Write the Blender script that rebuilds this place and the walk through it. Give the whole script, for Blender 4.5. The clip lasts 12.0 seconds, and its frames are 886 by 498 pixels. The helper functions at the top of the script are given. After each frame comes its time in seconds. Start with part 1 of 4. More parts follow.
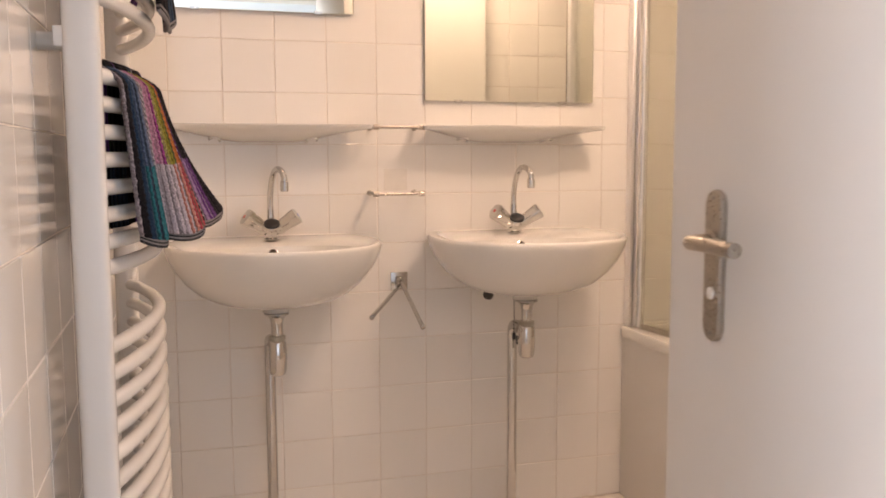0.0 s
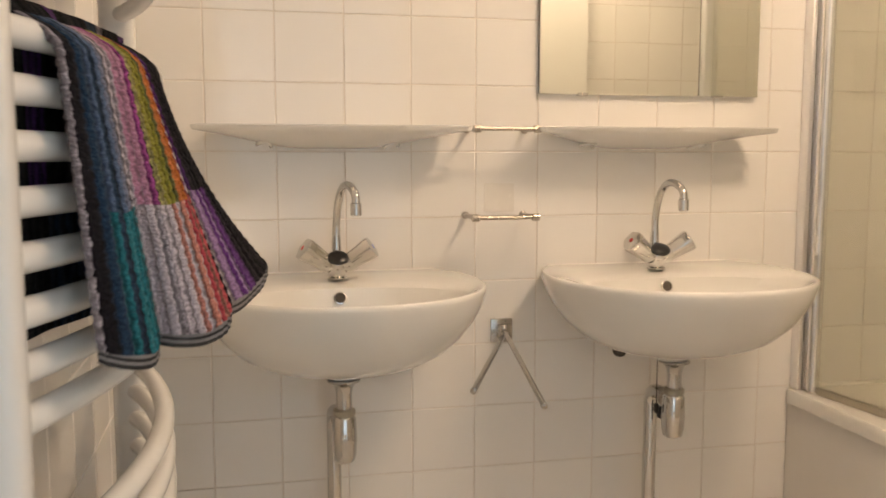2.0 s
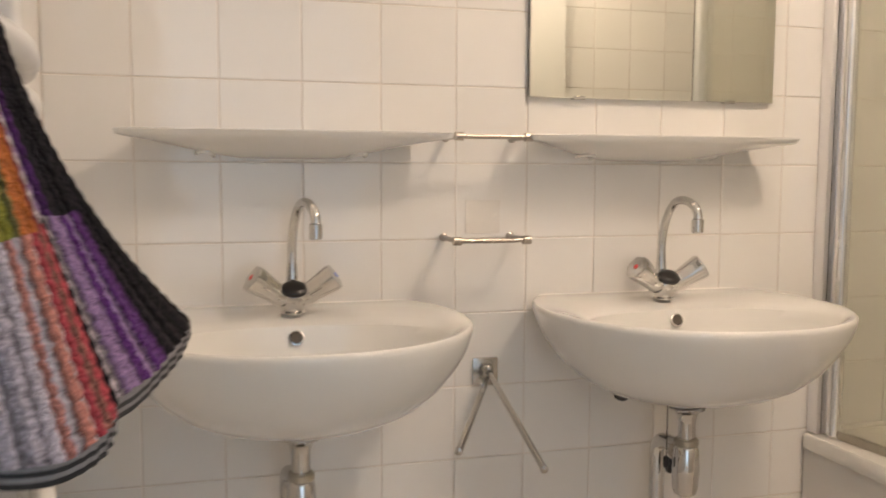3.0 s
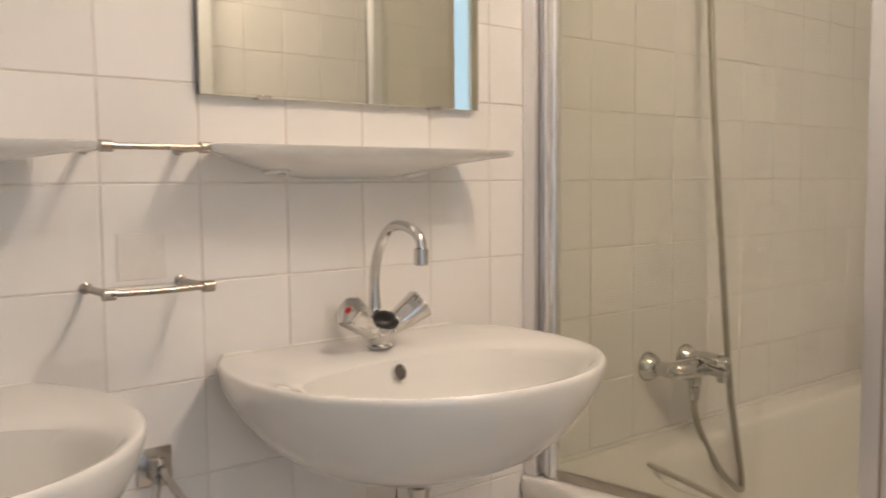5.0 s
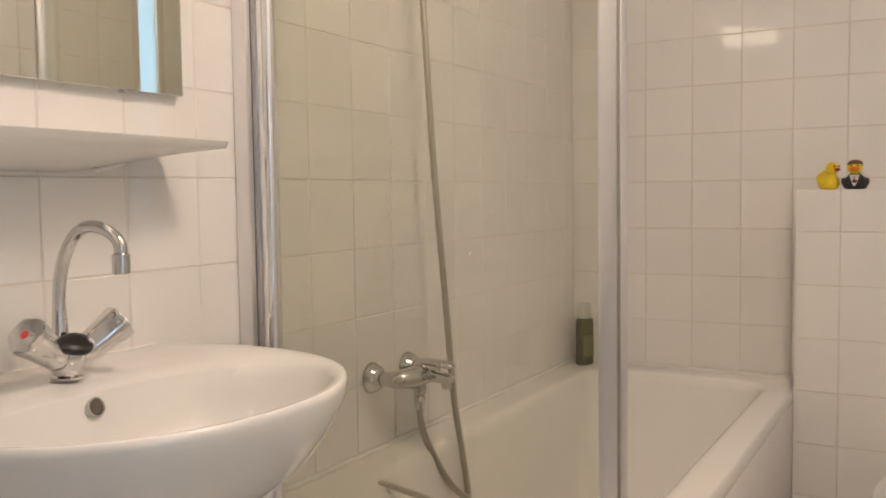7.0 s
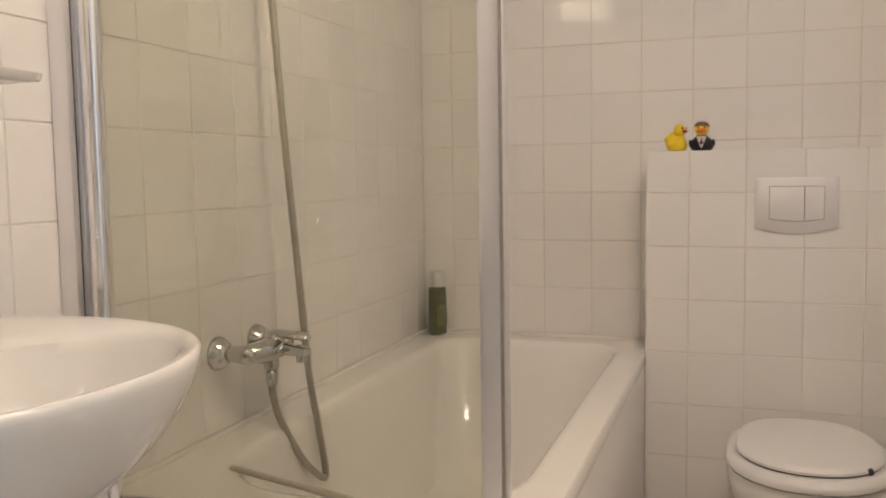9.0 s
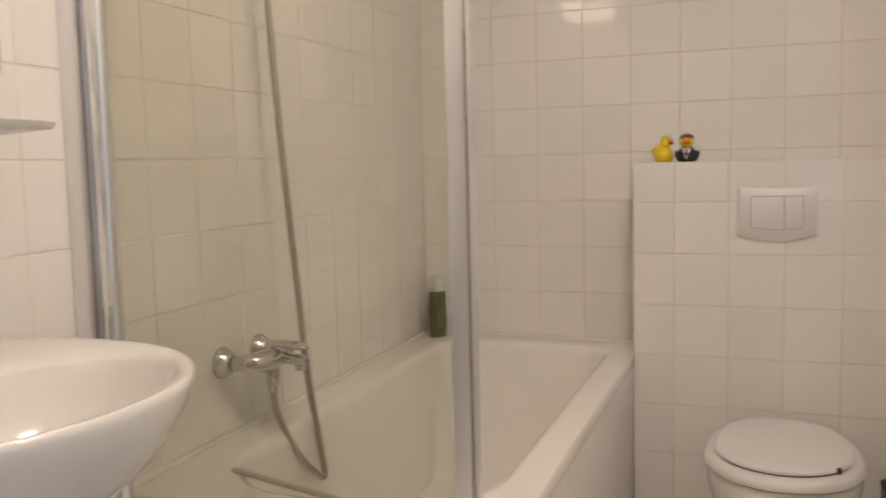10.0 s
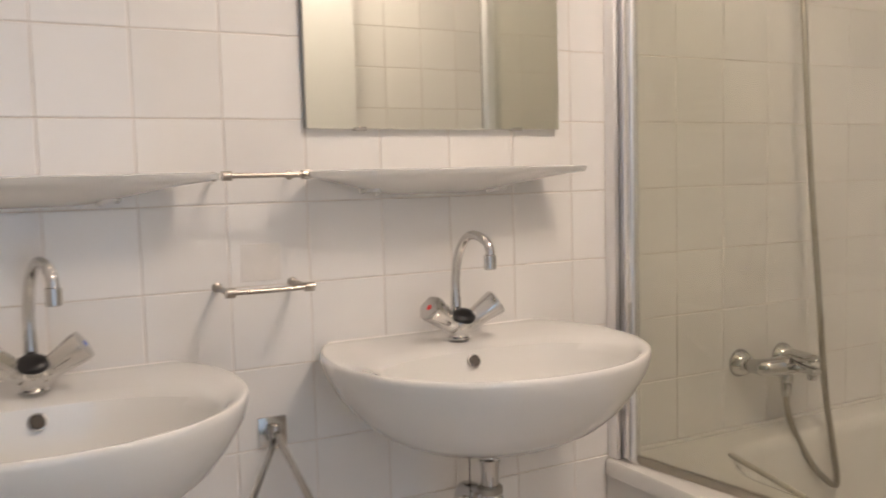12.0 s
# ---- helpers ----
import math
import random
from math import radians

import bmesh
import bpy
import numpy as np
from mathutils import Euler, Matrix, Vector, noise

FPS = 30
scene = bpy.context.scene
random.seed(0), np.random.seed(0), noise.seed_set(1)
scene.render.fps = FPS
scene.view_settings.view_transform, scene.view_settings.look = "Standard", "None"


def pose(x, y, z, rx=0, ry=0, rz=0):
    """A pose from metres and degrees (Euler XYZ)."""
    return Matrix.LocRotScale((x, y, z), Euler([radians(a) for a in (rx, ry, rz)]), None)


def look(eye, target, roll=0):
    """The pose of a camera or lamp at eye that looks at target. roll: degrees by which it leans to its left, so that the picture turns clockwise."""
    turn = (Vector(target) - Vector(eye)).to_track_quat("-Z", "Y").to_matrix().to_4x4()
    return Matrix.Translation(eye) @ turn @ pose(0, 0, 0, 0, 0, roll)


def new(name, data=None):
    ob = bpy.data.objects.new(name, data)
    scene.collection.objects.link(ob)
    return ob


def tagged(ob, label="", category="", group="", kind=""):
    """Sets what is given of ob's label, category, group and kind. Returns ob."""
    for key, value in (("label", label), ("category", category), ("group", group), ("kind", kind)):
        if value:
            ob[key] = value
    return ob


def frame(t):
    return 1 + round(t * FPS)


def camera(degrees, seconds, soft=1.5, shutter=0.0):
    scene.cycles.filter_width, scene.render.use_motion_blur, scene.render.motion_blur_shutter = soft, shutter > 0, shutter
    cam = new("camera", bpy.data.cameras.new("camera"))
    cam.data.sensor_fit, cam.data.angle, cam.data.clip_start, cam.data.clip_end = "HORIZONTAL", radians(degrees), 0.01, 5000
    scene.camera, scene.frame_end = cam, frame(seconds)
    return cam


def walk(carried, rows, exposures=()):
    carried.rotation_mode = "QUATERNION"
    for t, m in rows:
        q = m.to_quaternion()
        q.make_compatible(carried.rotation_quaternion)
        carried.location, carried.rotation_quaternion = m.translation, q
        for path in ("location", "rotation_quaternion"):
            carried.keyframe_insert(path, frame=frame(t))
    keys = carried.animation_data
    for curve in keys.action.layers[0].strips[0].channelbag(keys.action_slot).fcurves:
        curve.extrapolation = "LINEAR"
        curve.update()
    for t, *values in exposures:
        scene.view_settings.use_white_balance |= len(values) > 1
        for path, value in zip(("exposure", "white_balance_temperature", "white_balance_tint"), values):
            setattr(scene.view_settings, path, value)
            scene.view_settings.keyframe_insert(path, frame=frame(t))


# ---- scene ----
cam = camera(53.8, 12.0, soft=1.7, shutter=0.5)
PATH = [
    (0, (-0.721, -2.646, 1.169), (-0.159, -0.738, 0.958), -0.2),
    (0.5, (-0.731, -2.467, 1.149), (-0.176, -0.556, 0.948), -0.5),
    (1, (-0.738, -2.304, 1.181), (-0.22, -0.386, 0.952), 0.9),
    (1.5, (-0.721, -2.143, 1.192), (-0.244, -0.214, 0.967), 0.7),
    (2, (-0.678, -1.981, 1.199), (-0.239, -0.042, 0.984), -0.0),
    (2.5, (-0.667, -1.804, 1.191), (-0.205, 0.132, 0.996), 0.1),
    (2.7, (-0.661, -1.754, 1.194), (-0.183, 0.179, 1.004), 0.2),
    (4.3, (-0.591, -1.387, 1.189), (0.449, 0.316, 1.051), -0.5),
    (4.5, (-0.593, -1.348, 1.19), (0.52, 0.308, 1.052), -0.6),
    (5, (-0.575, -1.275, 1.203), (0.701, 0.258, 1.052), -0.5),
    (5.5, (-0.563, -1.211, 1.2), (0.894, 0.15, 1.054), -0.6),
    (6, (-0.537, -1.166, 1.186), (1.066, 0.023, 1.052), -0.7),
    (6.5, (-0.51, -1.149, 1.176), (1.172, -0.074, 1.051), -0.9),
    (7, (-0.491, -1.121, 1.169), (1.239, -0.123, 1.048), -0.8),
    (9, (-0.39, -1.01, 1.119), (1.494, -0.362, 0.947), -0.9),
    (9.5, (-0.387, -1.044, 1.157), (1.504, -0.426, 0.951), -0.6),
    (10, (-0.478, -1.118, 1.185), (1.385, -0.427, 0.99), -1.4),
    (10.5, (-0.5, -1.112, 1.188), (1.257, -0.176, 1.016), -1.8),
    (11, (-0.55, -1.233, 1.212), (0.943, 0.085, 1.056), -1.6),
    (11.5, (-0.548, -1.39, 1.232), (0.639, 0.213, 1.071), -1.5),
    (12, (-0.545, -1.566, 1.244), (0.388, 0.195, 1.081), -1.5),
]
LAMP_RGB, LAMP_GLOW, CEILING_GLOW, HALL_WATTS = (1.0, 0.80, 0.655), 8.0, 46.0, 70.0
WINDOW_WATTS = 0.6
EXPOSURES = [(0, -0.04, 7950, 22), (1.5, -0.11, 8150, 12), (2.5, -0.13, 7250, 8), (4.5, -0.25, 6500, 8), (6.5, -0.18, 6450, 9), (9.5, -0.18, 6400, 8), (12, -0.26, 6200, 9)]
walk(cam, [(t, look(eye, target, roll)) for t, eye, target, roll in PATH], EXPOSURES)

# ---- world and large lights ----
world = bpy.data.worlds.new("world")
scene.world = world
world.use_nodes = True
wn = world.node_tree
sky = wn.nodes.new("ShaderNodeTexSky")
sky.sky_type, sky.sun_disc, sky.sun_elevation, sky.sun_rotation = "NISHITA", False, radians(35), radians(200)
wn.links.new(sky.outputs[0], wn.nodes["Background"].inputs[0])
wn.nodes["Background"].inputs[1].default_value = 0.08


def area(name, at, to, w, h, watts, rgb):
    d = bpy.data.lights.new(name, "AREA")
    d.shape, d.size, d.size_y, d.energy, d.color = "RECTANGLE", w, h, watts, rgb
    ob = new(name, d)
    ob.matrix_world = look(at, to)
    return ob


area("hall_window_light", (-1.60, -2.90, 1.55), (1.0, -3.35, 1.5), 0.7, 1.2, HALL_WATTS, (0.76, 0.87, 1.0))

area("narrow_window_light", (1.825, -1.53, 1.5), (1.825, 0, 1.5), 0.095, 1.08, WINDOW_WATTS, (0.45, 0.68, 1.0))

# ---- materials ----


def material(name, rgb, rough=0.5, metal=0.0, spread=0.05, size=6.0, bump=0.0, bump_size=60.0, coat=0.0, vary=0.0, spec=0.5, glow=0.0):
    """Principled surface with coarse and fine tone variation, relief and roughness wear."""
    m = bpy.data.materials.new(name)
    m.use_nodes = True
    nt = m.node_tree
    b = nt.nodes["Principled BSDF"]
    co = nt.nodes.new("ShaderNodeTexCoord")
    n1 = nt.nodes.new("ShaderNodeTexNoise")
    n1.inputs["Scale"].default_value, n1.inputs["Detail"].default_value = size, 6
    nt.links.new(co.outputs["Object"], n1.inputs["Vector"])
    mix = nt.nodes.new("ShaderNodeMix")
    mix.data_type = "RGBA"
    mix.inputs[6].default_value = (*[max(0, c * (1 - spread)) for c in rgb], 1)
    mix.inputs[7].default_value = (*[min(1, c * (1 + spread)) for c in rgb], 1)
    nt.links.new(n1.outputs[0], mix.inputs[0])
    last = mix.outputs[2]
    if vary:
        info = nt.nodes.new("ShaderNodeObjectInfo")
        hsv = nt.nodes.new("ShaderNodeHueSaturation")
        mr = nt.nodes.new("ShaderNodeMapRange")
        mr.inputs[3].default_value, mr.inputs[4].default_value = 1 - vary, 1 + vary
        nt.links.new(info.outputs["Random"], mr.inputs[0])
        nt.links.new(mr.outputs[0], hsv.inputs["Value"])
        nt.links.new(last, hsv.inputs["Color"])
        last = hsv.outputs[0]
    nt.links.new(last, b.inputs["Base Color"])
    n2 = nt.nodes.new("ShaderNodeTexNoise")
    n2.inputs["Scale"].default_value, n2.inputs["Detail"].default_value = bump_size, 4
    nt.links.new(co.outputs["Object"], n2.inputs["Vector"])
    rr = nt.nodes.new("ShaderNodeMapRange")
    rr.inputs[3].default_value, rr.inputs[4].default_value = rough * 0.8, min(1, rough * 1.25)
    nt.links.new(n2.outputs[0], rr.inputs[0])
    nt.links.new(rr.outputs[0], b.inputs["Roughness"])
    b.inputs["Metallic"].default_value = metal
    b.inputs["Coat Weight"].default_value = coat
    b.inputs["Specular IOR Level"].default_value = spec
    if bump:
        bp = nt.nodes.new("ShaderNodeBump")
        bp.inputs["Strength"].default_value, bp.inputs["Distance"].default_value = bump, 0.002
        nt.links.new(n2.outputs[0], bp.inputs["Height"])
        nt.links.new(bp.outputs[0], b.inputs["Normal"])
    if glow:
        b.inputs["Emission Color"].default_value = (*LAMP_RGB, 1)
        b.inputs["Emission Strength"].default_value = glow
    return m


TILE = material("glazed_tile", (0.84, 0.815, 0.78), 0.035, spread=0.02, size=3, bump=0.04, bump_size=9, vary=0.025)
GROUT = material("grout", (0.755, 0.69, 0.62), 0.85, spread=0.25, size=14, bump=0.3, bump_size=200)
GROUT_PALE = material("grout_pale", (0.725, 0.65, 0.57), 0.85, spread=0.2, size=14, bump=0.3, bump_size=200)
FLOOR_TILE = material("floor_tile", (0.74, 0.69, 0.63), 0.3, spread=0.1, size=20, bump=0.2, bump_size=80, vary=0.04)
CERAMIC = material("sanitary_ceramic", (0.80, 0.785, 0.75), 0.045, spread=0.015, size=3, bump=0.015, bump_size=5, coat=0.5)
ACRYLIC = material("bath_acrylic", (0.85, 0.825, 0.775), 0.09, spread=0.02, size=3, bump=0.04, bump_size=5)
PANEL = material("bath_panel_white", (0.84, 0.81, 0.77), 0.36, spread=0.03, size=3)
CHROME = material("chrome", (0.62, 0.61, 0.595), 0.065, 1.0, spread=0.04, size=10, bump=0.03, bump_size=30)
TUBE = material("bright_tube", (0.86, 0.855, 0.85), 0.10, 1.0, spread=0.03, size=8)
STEEL = material("brushed_steel", (0.43, 0.39, 0.345), 0.28, 1.0, spread=0.06, size=30, bump=0.05, bump_size=200)
ALU = material("polished_aluminium", (0.84, 0.835, 0.85), 0.33, 1.0, spread=0.04, size=8, bump=0.02, bump_size=90)
HOSE = material("metal_hose", (0.45, 0.42, 0.36), 0.35, 1.0, spread=0.1, size=40, bump=0.3, bump_size=400)
HOLDER = material("dull_chrome", (0.50, 0.48, 0.45), 0.22, 1.0, spread=0.06, size=30, bump=0.03, bump_size=90)
BLACK = material("black_plastic", (0.012, 0.011, 0.012), 0.3, spread=0.2)
DARK = material("dark_rubber", (0.05, 0.045, 0.04), 0.6, spread=0.2)
ENAMEL = material("white_enamel", (0.77, 0.76, 0.745), 0.22, spread=0.02, size=4, bump=0.04, bump_size=40)
PAINT = material("white_door_paint", (0.80, 0.79, 0.78), 0.38, spread=0.02, size=3, bump=0.08, bump_size=120)
WALLPAINT = material("white_wall_paint", (0.86, 0.85, 0.82), 0.8, spread=0.03, size=4, bump=0.2, bump_size=180)
# Cool daylight is mixed into the hall walls' colour as blue.
HALL_DAYLIGHT = material("hall_wall_daylight_blue", (0.66, 0.72, 0.79), 0.8, spread=0.03, size=4, bump=0.2, bump_size=180)
WOODFLOOR = material("hall_floor_wood", (0.34, 0.22, 0.12), 0.4, spread=0.3, size=9, bump=0.2, bump_size=60)
OVERFLOW = material("overflow_shade", (0.10, 0.085, 0.07), 0.7, spread=0.1)
PLASTIC = material("white_plastic", (0.78, 0.765, 0.75), 0.34, spread=0.015, size=5)
FLUSH = material("flush_plate_plastic", (0.70, 0.68, 0.665), 0.34, spread=0.015, size=5)
GREY_LINE = material("grey_joint", (0.25, 0.24, 0.23), 0.5, spread=0.1)
YELLOW = material("yellow_rubber", (0.85, 0.62, 0.02), 0.35, spread=0.05, size=40)
ORANGE = material("orange_rubber", (0.80, 0.22, 0.02), 0.35, spread=0.05, size=40)
REDBEAK = material("red_rubber", (0.45, 0.03, 0.03), 0.35, spread=0.05, size=40)
BLACKSUIT = material("black_rubber", (0.02, 0.016, 0.02), 0.4, spread=0.2, size=40)
WHITESHIRT = material("white_rubber", (0.85, 0.84, 0.82), 0.4, spread=0.03, size=40)
BROWNHAIR = material("brown_rubber", (0.16, 0.07, 0.03), 0.4, spread=0.1, size=40)
REDDOT = material("red_dot", (0.6, 0.03, 0.03), 0.3, spread=0.05)
BLUEDOT = material("blue_dot", (0.05, 0.15, 0.6), 0.3, spread=0.05)
LAMPGLASS = material("lamp_diffuser", (0.9, 0.88, 0.82), 0.3, spread=0.02, glow=LAMP_GLOW)
CEILINGGLASS = material("ceiling_lamp_opal", (0.9, 0.88, 0.82), 0.3, spread=0.02, glow=CEILING_GLOW)
SOAP_GREEN = material("green_bottle", (0.070, 0.078, 0.014), 0.12, spread=0.1, size=30, coat=0.4)
SOAP_LABEL = material("bottle_label", (0.12, 0.125, 0.03), 0.4, spread=0.15, size=60)
CLEARCAP = material("clear_cap", (0.62, 0.63, 0.58), 0.15, spread=0.05)
TRIM = material("corner_trim_white", (0.80, 0.77, 0.72), 0.4, spread=0.03, size=20)
LEDGE_SHADE = material("ledge_shade_grey", (0.58, 0.54, 0.47), 0.5, spread=0.08, size=30)
PATCH = material("beige_patch_film", (0.79, 0.755, 0.705), 0.25, spread=0.06, size=40)
SILICONE = material("sealant", (0.78, 0.75, 0.70), 0.35, spread=0.05, size=20)


def glass_material(name, rgb, rough=0.0):
    m = bpy.data.materials.new(name)
    m.use_nodes = True
    b = m.node_tree.nodes["Principled BSDF"]
    b.inputs["Base Color"].default_value = (*rgb, 1)
    b.inputs["Transmission Weight"].default_value, b.inputs["Roughness"].default_value = 1, rough
    b.inputs["IOR"].default_value = 1.5
    return m


GLASS = bpy.data.materials.new("screen_glass")
GLASS.use_nodes = True
gt = GLASS.node_tree
gt.nodes.remove(gt.nodes["Principled BSDF"])
clear, gloss, gmix, fres = [gt.nodes.new(k) for k in ("ShaderNodeBsdfTransparent", "ShaderNodeBsdfGlossy", "ShaderNodeMixShader", "ShaderNodeLayerWeight")]
clear.inputs[0].default_value = (0.955, 0.955, 0.91, 1)
gloss.inputs["Roughness"].default_value = 0.01
fres.inputs[0].default_value = 0.5
steep, level = gt.nodes.new("ShaderNodeMath"), gt.nodes.new("ShaderNodeMath")
steep.operation, level.operation = "POWER", "MULTIPLY_ADD"
steep.inputs[1].default_value, level.inputs[1].default_value, level.inputs[2].default_value = 5.0, 0.95, 0.042
gt.links.new(fres.outputs["Facing"], steep.inputs[0])
gt.links.new(steep.outputs[0], level.inputs[0])
gt.links.new(level.outputs[0], gmix.inputs[0])
gt.links.new(clear.outputs[0], gmix.inputs[1])
gt.links.new(gloss.outputs[0], gmix.inputs[2])
gt.links.new(gmix.outputs[0], gt.nodes["Material Output"].inputs[0])
FROST = glass_material("frosted_glass", (0.93, 0.96, 0.97), 0.4)
MIRROR = bpy.data.materials.new("silver_mirror")
MIRROR.use_nodes = True
mb = MIRROR.node_tree.nodes["Principled BSDF"]
mb.inputs["Metallic"].default_value, mb.inputs["Roughness"].default_value = 1, 0.015
mb.inputs["Base Color"].default_value = (0.80, 0.815, 0.75, 1)

# ---- mesh helpers ----


def finish(bm, name, mat, parent=None, smooth=True, label="", sharp=40):
    me = bpy.data.meshes.new(name)
    bmesh.ops.recalc_face_normals(bm, faces=bm.faces[:])
    bm.to_mesh(me)
    bm.free()
    me.materials.append(mat)
    if smooth:
        me.shade_smooth()
        me.set_sharp_from_angle(angle=radians(sharp))
    ob = new(name, me)
    if parent:
        ob.parent = parent
    if label:
        ob["label"] = label
    return ob


def part(name, bm, mat, parent, label=""):
    return finish(bm, name, mat, parent, True, label)


def thing(name, at, label, category, group="", kind="", turn=0):
    e = new(name)
    e.matrix_world = pose(*at, 0, 0, turn)
    return tagged(e, label, category, group, kind)


def box(x0, x1, y0, y1, z0, z1, bevel=0.0, seg=2, bm=None):
    bm = bm or bmesh.new()
    r = bmesh.ops.create_cube(bm, size=1, matrix=Matrix.LocRotScale(((x0 + x1) / 2, (y0 + y1) / 2, (z0 + z1) / 2), None, (abs(x1 - x0), abs(y1 - y0), abs(z1 - z0))))
    if bevel:
        es = list({e for v in r["verts"] for e in v.link_edges})
        bmesh.ops.bevel(bm, geom=es, offset=bevel, segments=seg, affect="EDGES", profile=0.5)
    return bm


def rings(loops, cap0=True, cap1=True, closed=False, bm=None):
    """Skin between loops of equal length."""
    bm = bm or bmesh.new()
    rows = [[bm.verts.new(p) for p in loop] for loop in loops]
    n = len(rows[0])
    pairs = list(zip(rows, rows[1:])) + ([(rows[-1], rows[0])] if closed else [])
    for a, b in pairs:
        for i in range(n):
            j = (i + 1) % n
            bm.faces.new((a[i], a[j], b[j], b[i]))
    if cap0 and not closed:
        bm.faces.new(rows[0][::-1])
    if cap1 and not closed:
        bm.faces.new(rows[-1])
    return bm


def lathe(profile, n=24, m=None, bm=None):
    """Turned body: profile of (radius, height), about z, then moved by m."""
    m = m or Matrix()
    loops = [[m @ Vector((r * math.cos(2 * math.pi * i / n), r * math.sin(2 * math.pi * i / n), z)) for i in range(n)] for r, z in profile]
    return rings(loops, bm=bm)


def tube(points, radius, n=12, bm=None, radii=None):
    """Round tube along points."""
    pts = [Vector(p) for p in points]
    loops, up = [], None
    for i, p in enumerate(pts):
        d = (pts[min(i + 1, len(pts) - 1)] - pts[max(i - 1, 0)]).normalized()
        if up is None:
            up = d.orthogonal().normalized()
        up = (up - d * up.dot(d)).normalized()
        side = d.cross(up)
        r = radii[i] if radii else radius
        loops.append([p + r * (up * math.cos(2 * math.pi * k / n) + side * math.sin(2 * math.pi * k / n)) for k in range(n)])
    return rings(loops, bm=bm)


def bend(points, steps=8):
    """Smooth line through points (Catmull-Rom)."""
    p = [Vector(q) for q in points]
    p = [p[0] * 2 - p[1]] + p + [p[-1] * 2 - p[-2]]
    out = []
    for i in range(1, len(p) - 2):
        for s in range(steps):
            t = s / steps
            a, b, c, d = p[i - 1], p[i], p[i + 1], p[i + 2]
            out.append(0.5 * (2 * b + (c - a) * t + (2 * a - 5 * b + 4 * c - d) * t * t + (3 * b - a - 3 * c + d) * t ** 3))
    return out + [p[-2]]


def along(a, b):
    """Matrix that lays the z axis from a to b, with its origin at a."""
    d = Vector(b) - Vector(a)
    return Matrix.Translation(a) @ d.to_track_quat("Z", "Y").to_matrix().to_4x4()


# ---- setting ----
P, Z0 = 0.152, 1.206
XL, XF, YB, YD, H = -0.91, 2.355, -1.50, -2.33, 2.46
XBOX, BOX_Y, BOX_Z = 2.165, -0.7485, 1.172


def slab(name, x0, x1, y0, y1, z0, z1, mat, label, category="wall", holes=()):
    """Wall or floor; holes are boxes of the same kind that go through it."""
    bm = bmesh.new()
    xs = sorted({x0, x1, *[v for h in holes for v in h[0:2]]})
    ys = sorted({y0, y1, *[v for h in holes for v in h[2:4]]})
    zs = sorted({z0, z1, *[v for h in holes for v in h[4:6]]})
    xs, ys, zs = [[v for v in c if a <= v <= b] for c, a, b in ((xs, x0, x1), (ys, y0, y1), (zs, z0, z1))]
    def full(i, j, k):
        if not (0 <= i < len(xs) - 1 and 0 <= j < len(ys) - 1 and 0 <= k < len(zs) - 1):
            return False
        c = ((xs[i] + xs[i + 1]) / 2, (ys[j] + ys[j + 1]) / 2, (zs[k] + zs[k + 1]) / 2)
        return not any(h[0] < c[0] < h[1] and h[2] < c[1] < h[3] and h[4] < c[2] < h[5] for h in holes)
    for i in range(len(xs) - 1):
        for j in range(len(ys) - 1):
            for k in range(len(zs) - 1):
                if not full(i, j, k):
                    continue
                a, b = (xs[i], ys[j], zs[k]), (xs[i + 1], ys[j + 1], zs[k + 1])
                for ax in range(3):
                    for s in (0, 1):
                        idx = [i, j, k]
                        idx[ax] += 1 if s else -1
                        if full(*idx):
                            continue
                        u, v = [q for q in range(3) if q != ax]
                        quad = []
                        for pu, pv in ((0, 0), (1, 0), (1, 1), (0, 1)):
                            c = [0, 0, 0]
                            c[ax], c[u], c[v] = (a, b)[s][ax], (a, b)[pu][u], (a, b)[pv][v]
                            quad.append(bm.verts.new(c))
                        bm.faces.new(quad)
    bmesh.ops.remove_doubles(bm, verts=bm.verts[:], dist=1e-5)
    return tagged(finish(bm, name, mat, None, False), label, category, kind="structure")


G = 0.0018
wall_basin = slab("wall_basin", XL - 0.1, XF + 0.1, G, 0.12, 0, H, GROUT, "white square-tiled wall behind the washbasins and bath")
wall_left = slab("wall_left", XL - 0.1, XL - G, YD - 0.1, G, 0, H, GROUT, "glossy white-tiled wall behind the towel radiator")
wall_far = slab("wall_far", XF + G, XF + 0.1, YB - 0.1, G, 0, H, GROUT_PALE, "white-tiled wall at the foot of the bath")
WIN = (1.775, 1.875, 0.95, 2.05)
wall_back = slab("wall_back", 0.69, XF + 0.1, YB - 0.12, YB - G, 0, H, GROUT_PALE, "white-tiled wall facing the basins", holes=[(WIN[0], WIN[1], YB - 1, YB + 1, WIN[2], WIN[3])])
wall_closet = slab("wall_closet", 0.075, 0.69, YD - 0.1, -1.44, 0, H, WALLPAINT, "plain white painted wall block behind the open door")
wall_door = slab("wall_door", XL - 0.1, 0.075, YD - 0.1, YD, 0, H, WALLPAINT, "white wall with the bathroom doorway", holes=[(-0.865, 0.04, -9, 9, -1, 2.06)])
floor = slab("floor", XL - 0.1, XF + 0.1, YD - 0.1, 0.1, -0.12, -0.003, GROUT, "beige tiled bathroom floor", "floor")
ceiling = slab("ceiling", XL - 0.1, XF + 0.1, YD - 0.1, 0.12, H, H + 0.1, WALLPAINT, "plain white ceiling", "ceiling")
hall_floor = slab("floor_hall", -1.7, 1.0, -4.2, YD - 0.1, -0.12, -0.006, WOODFLOOR, "brown wooden hall floor", "floor")
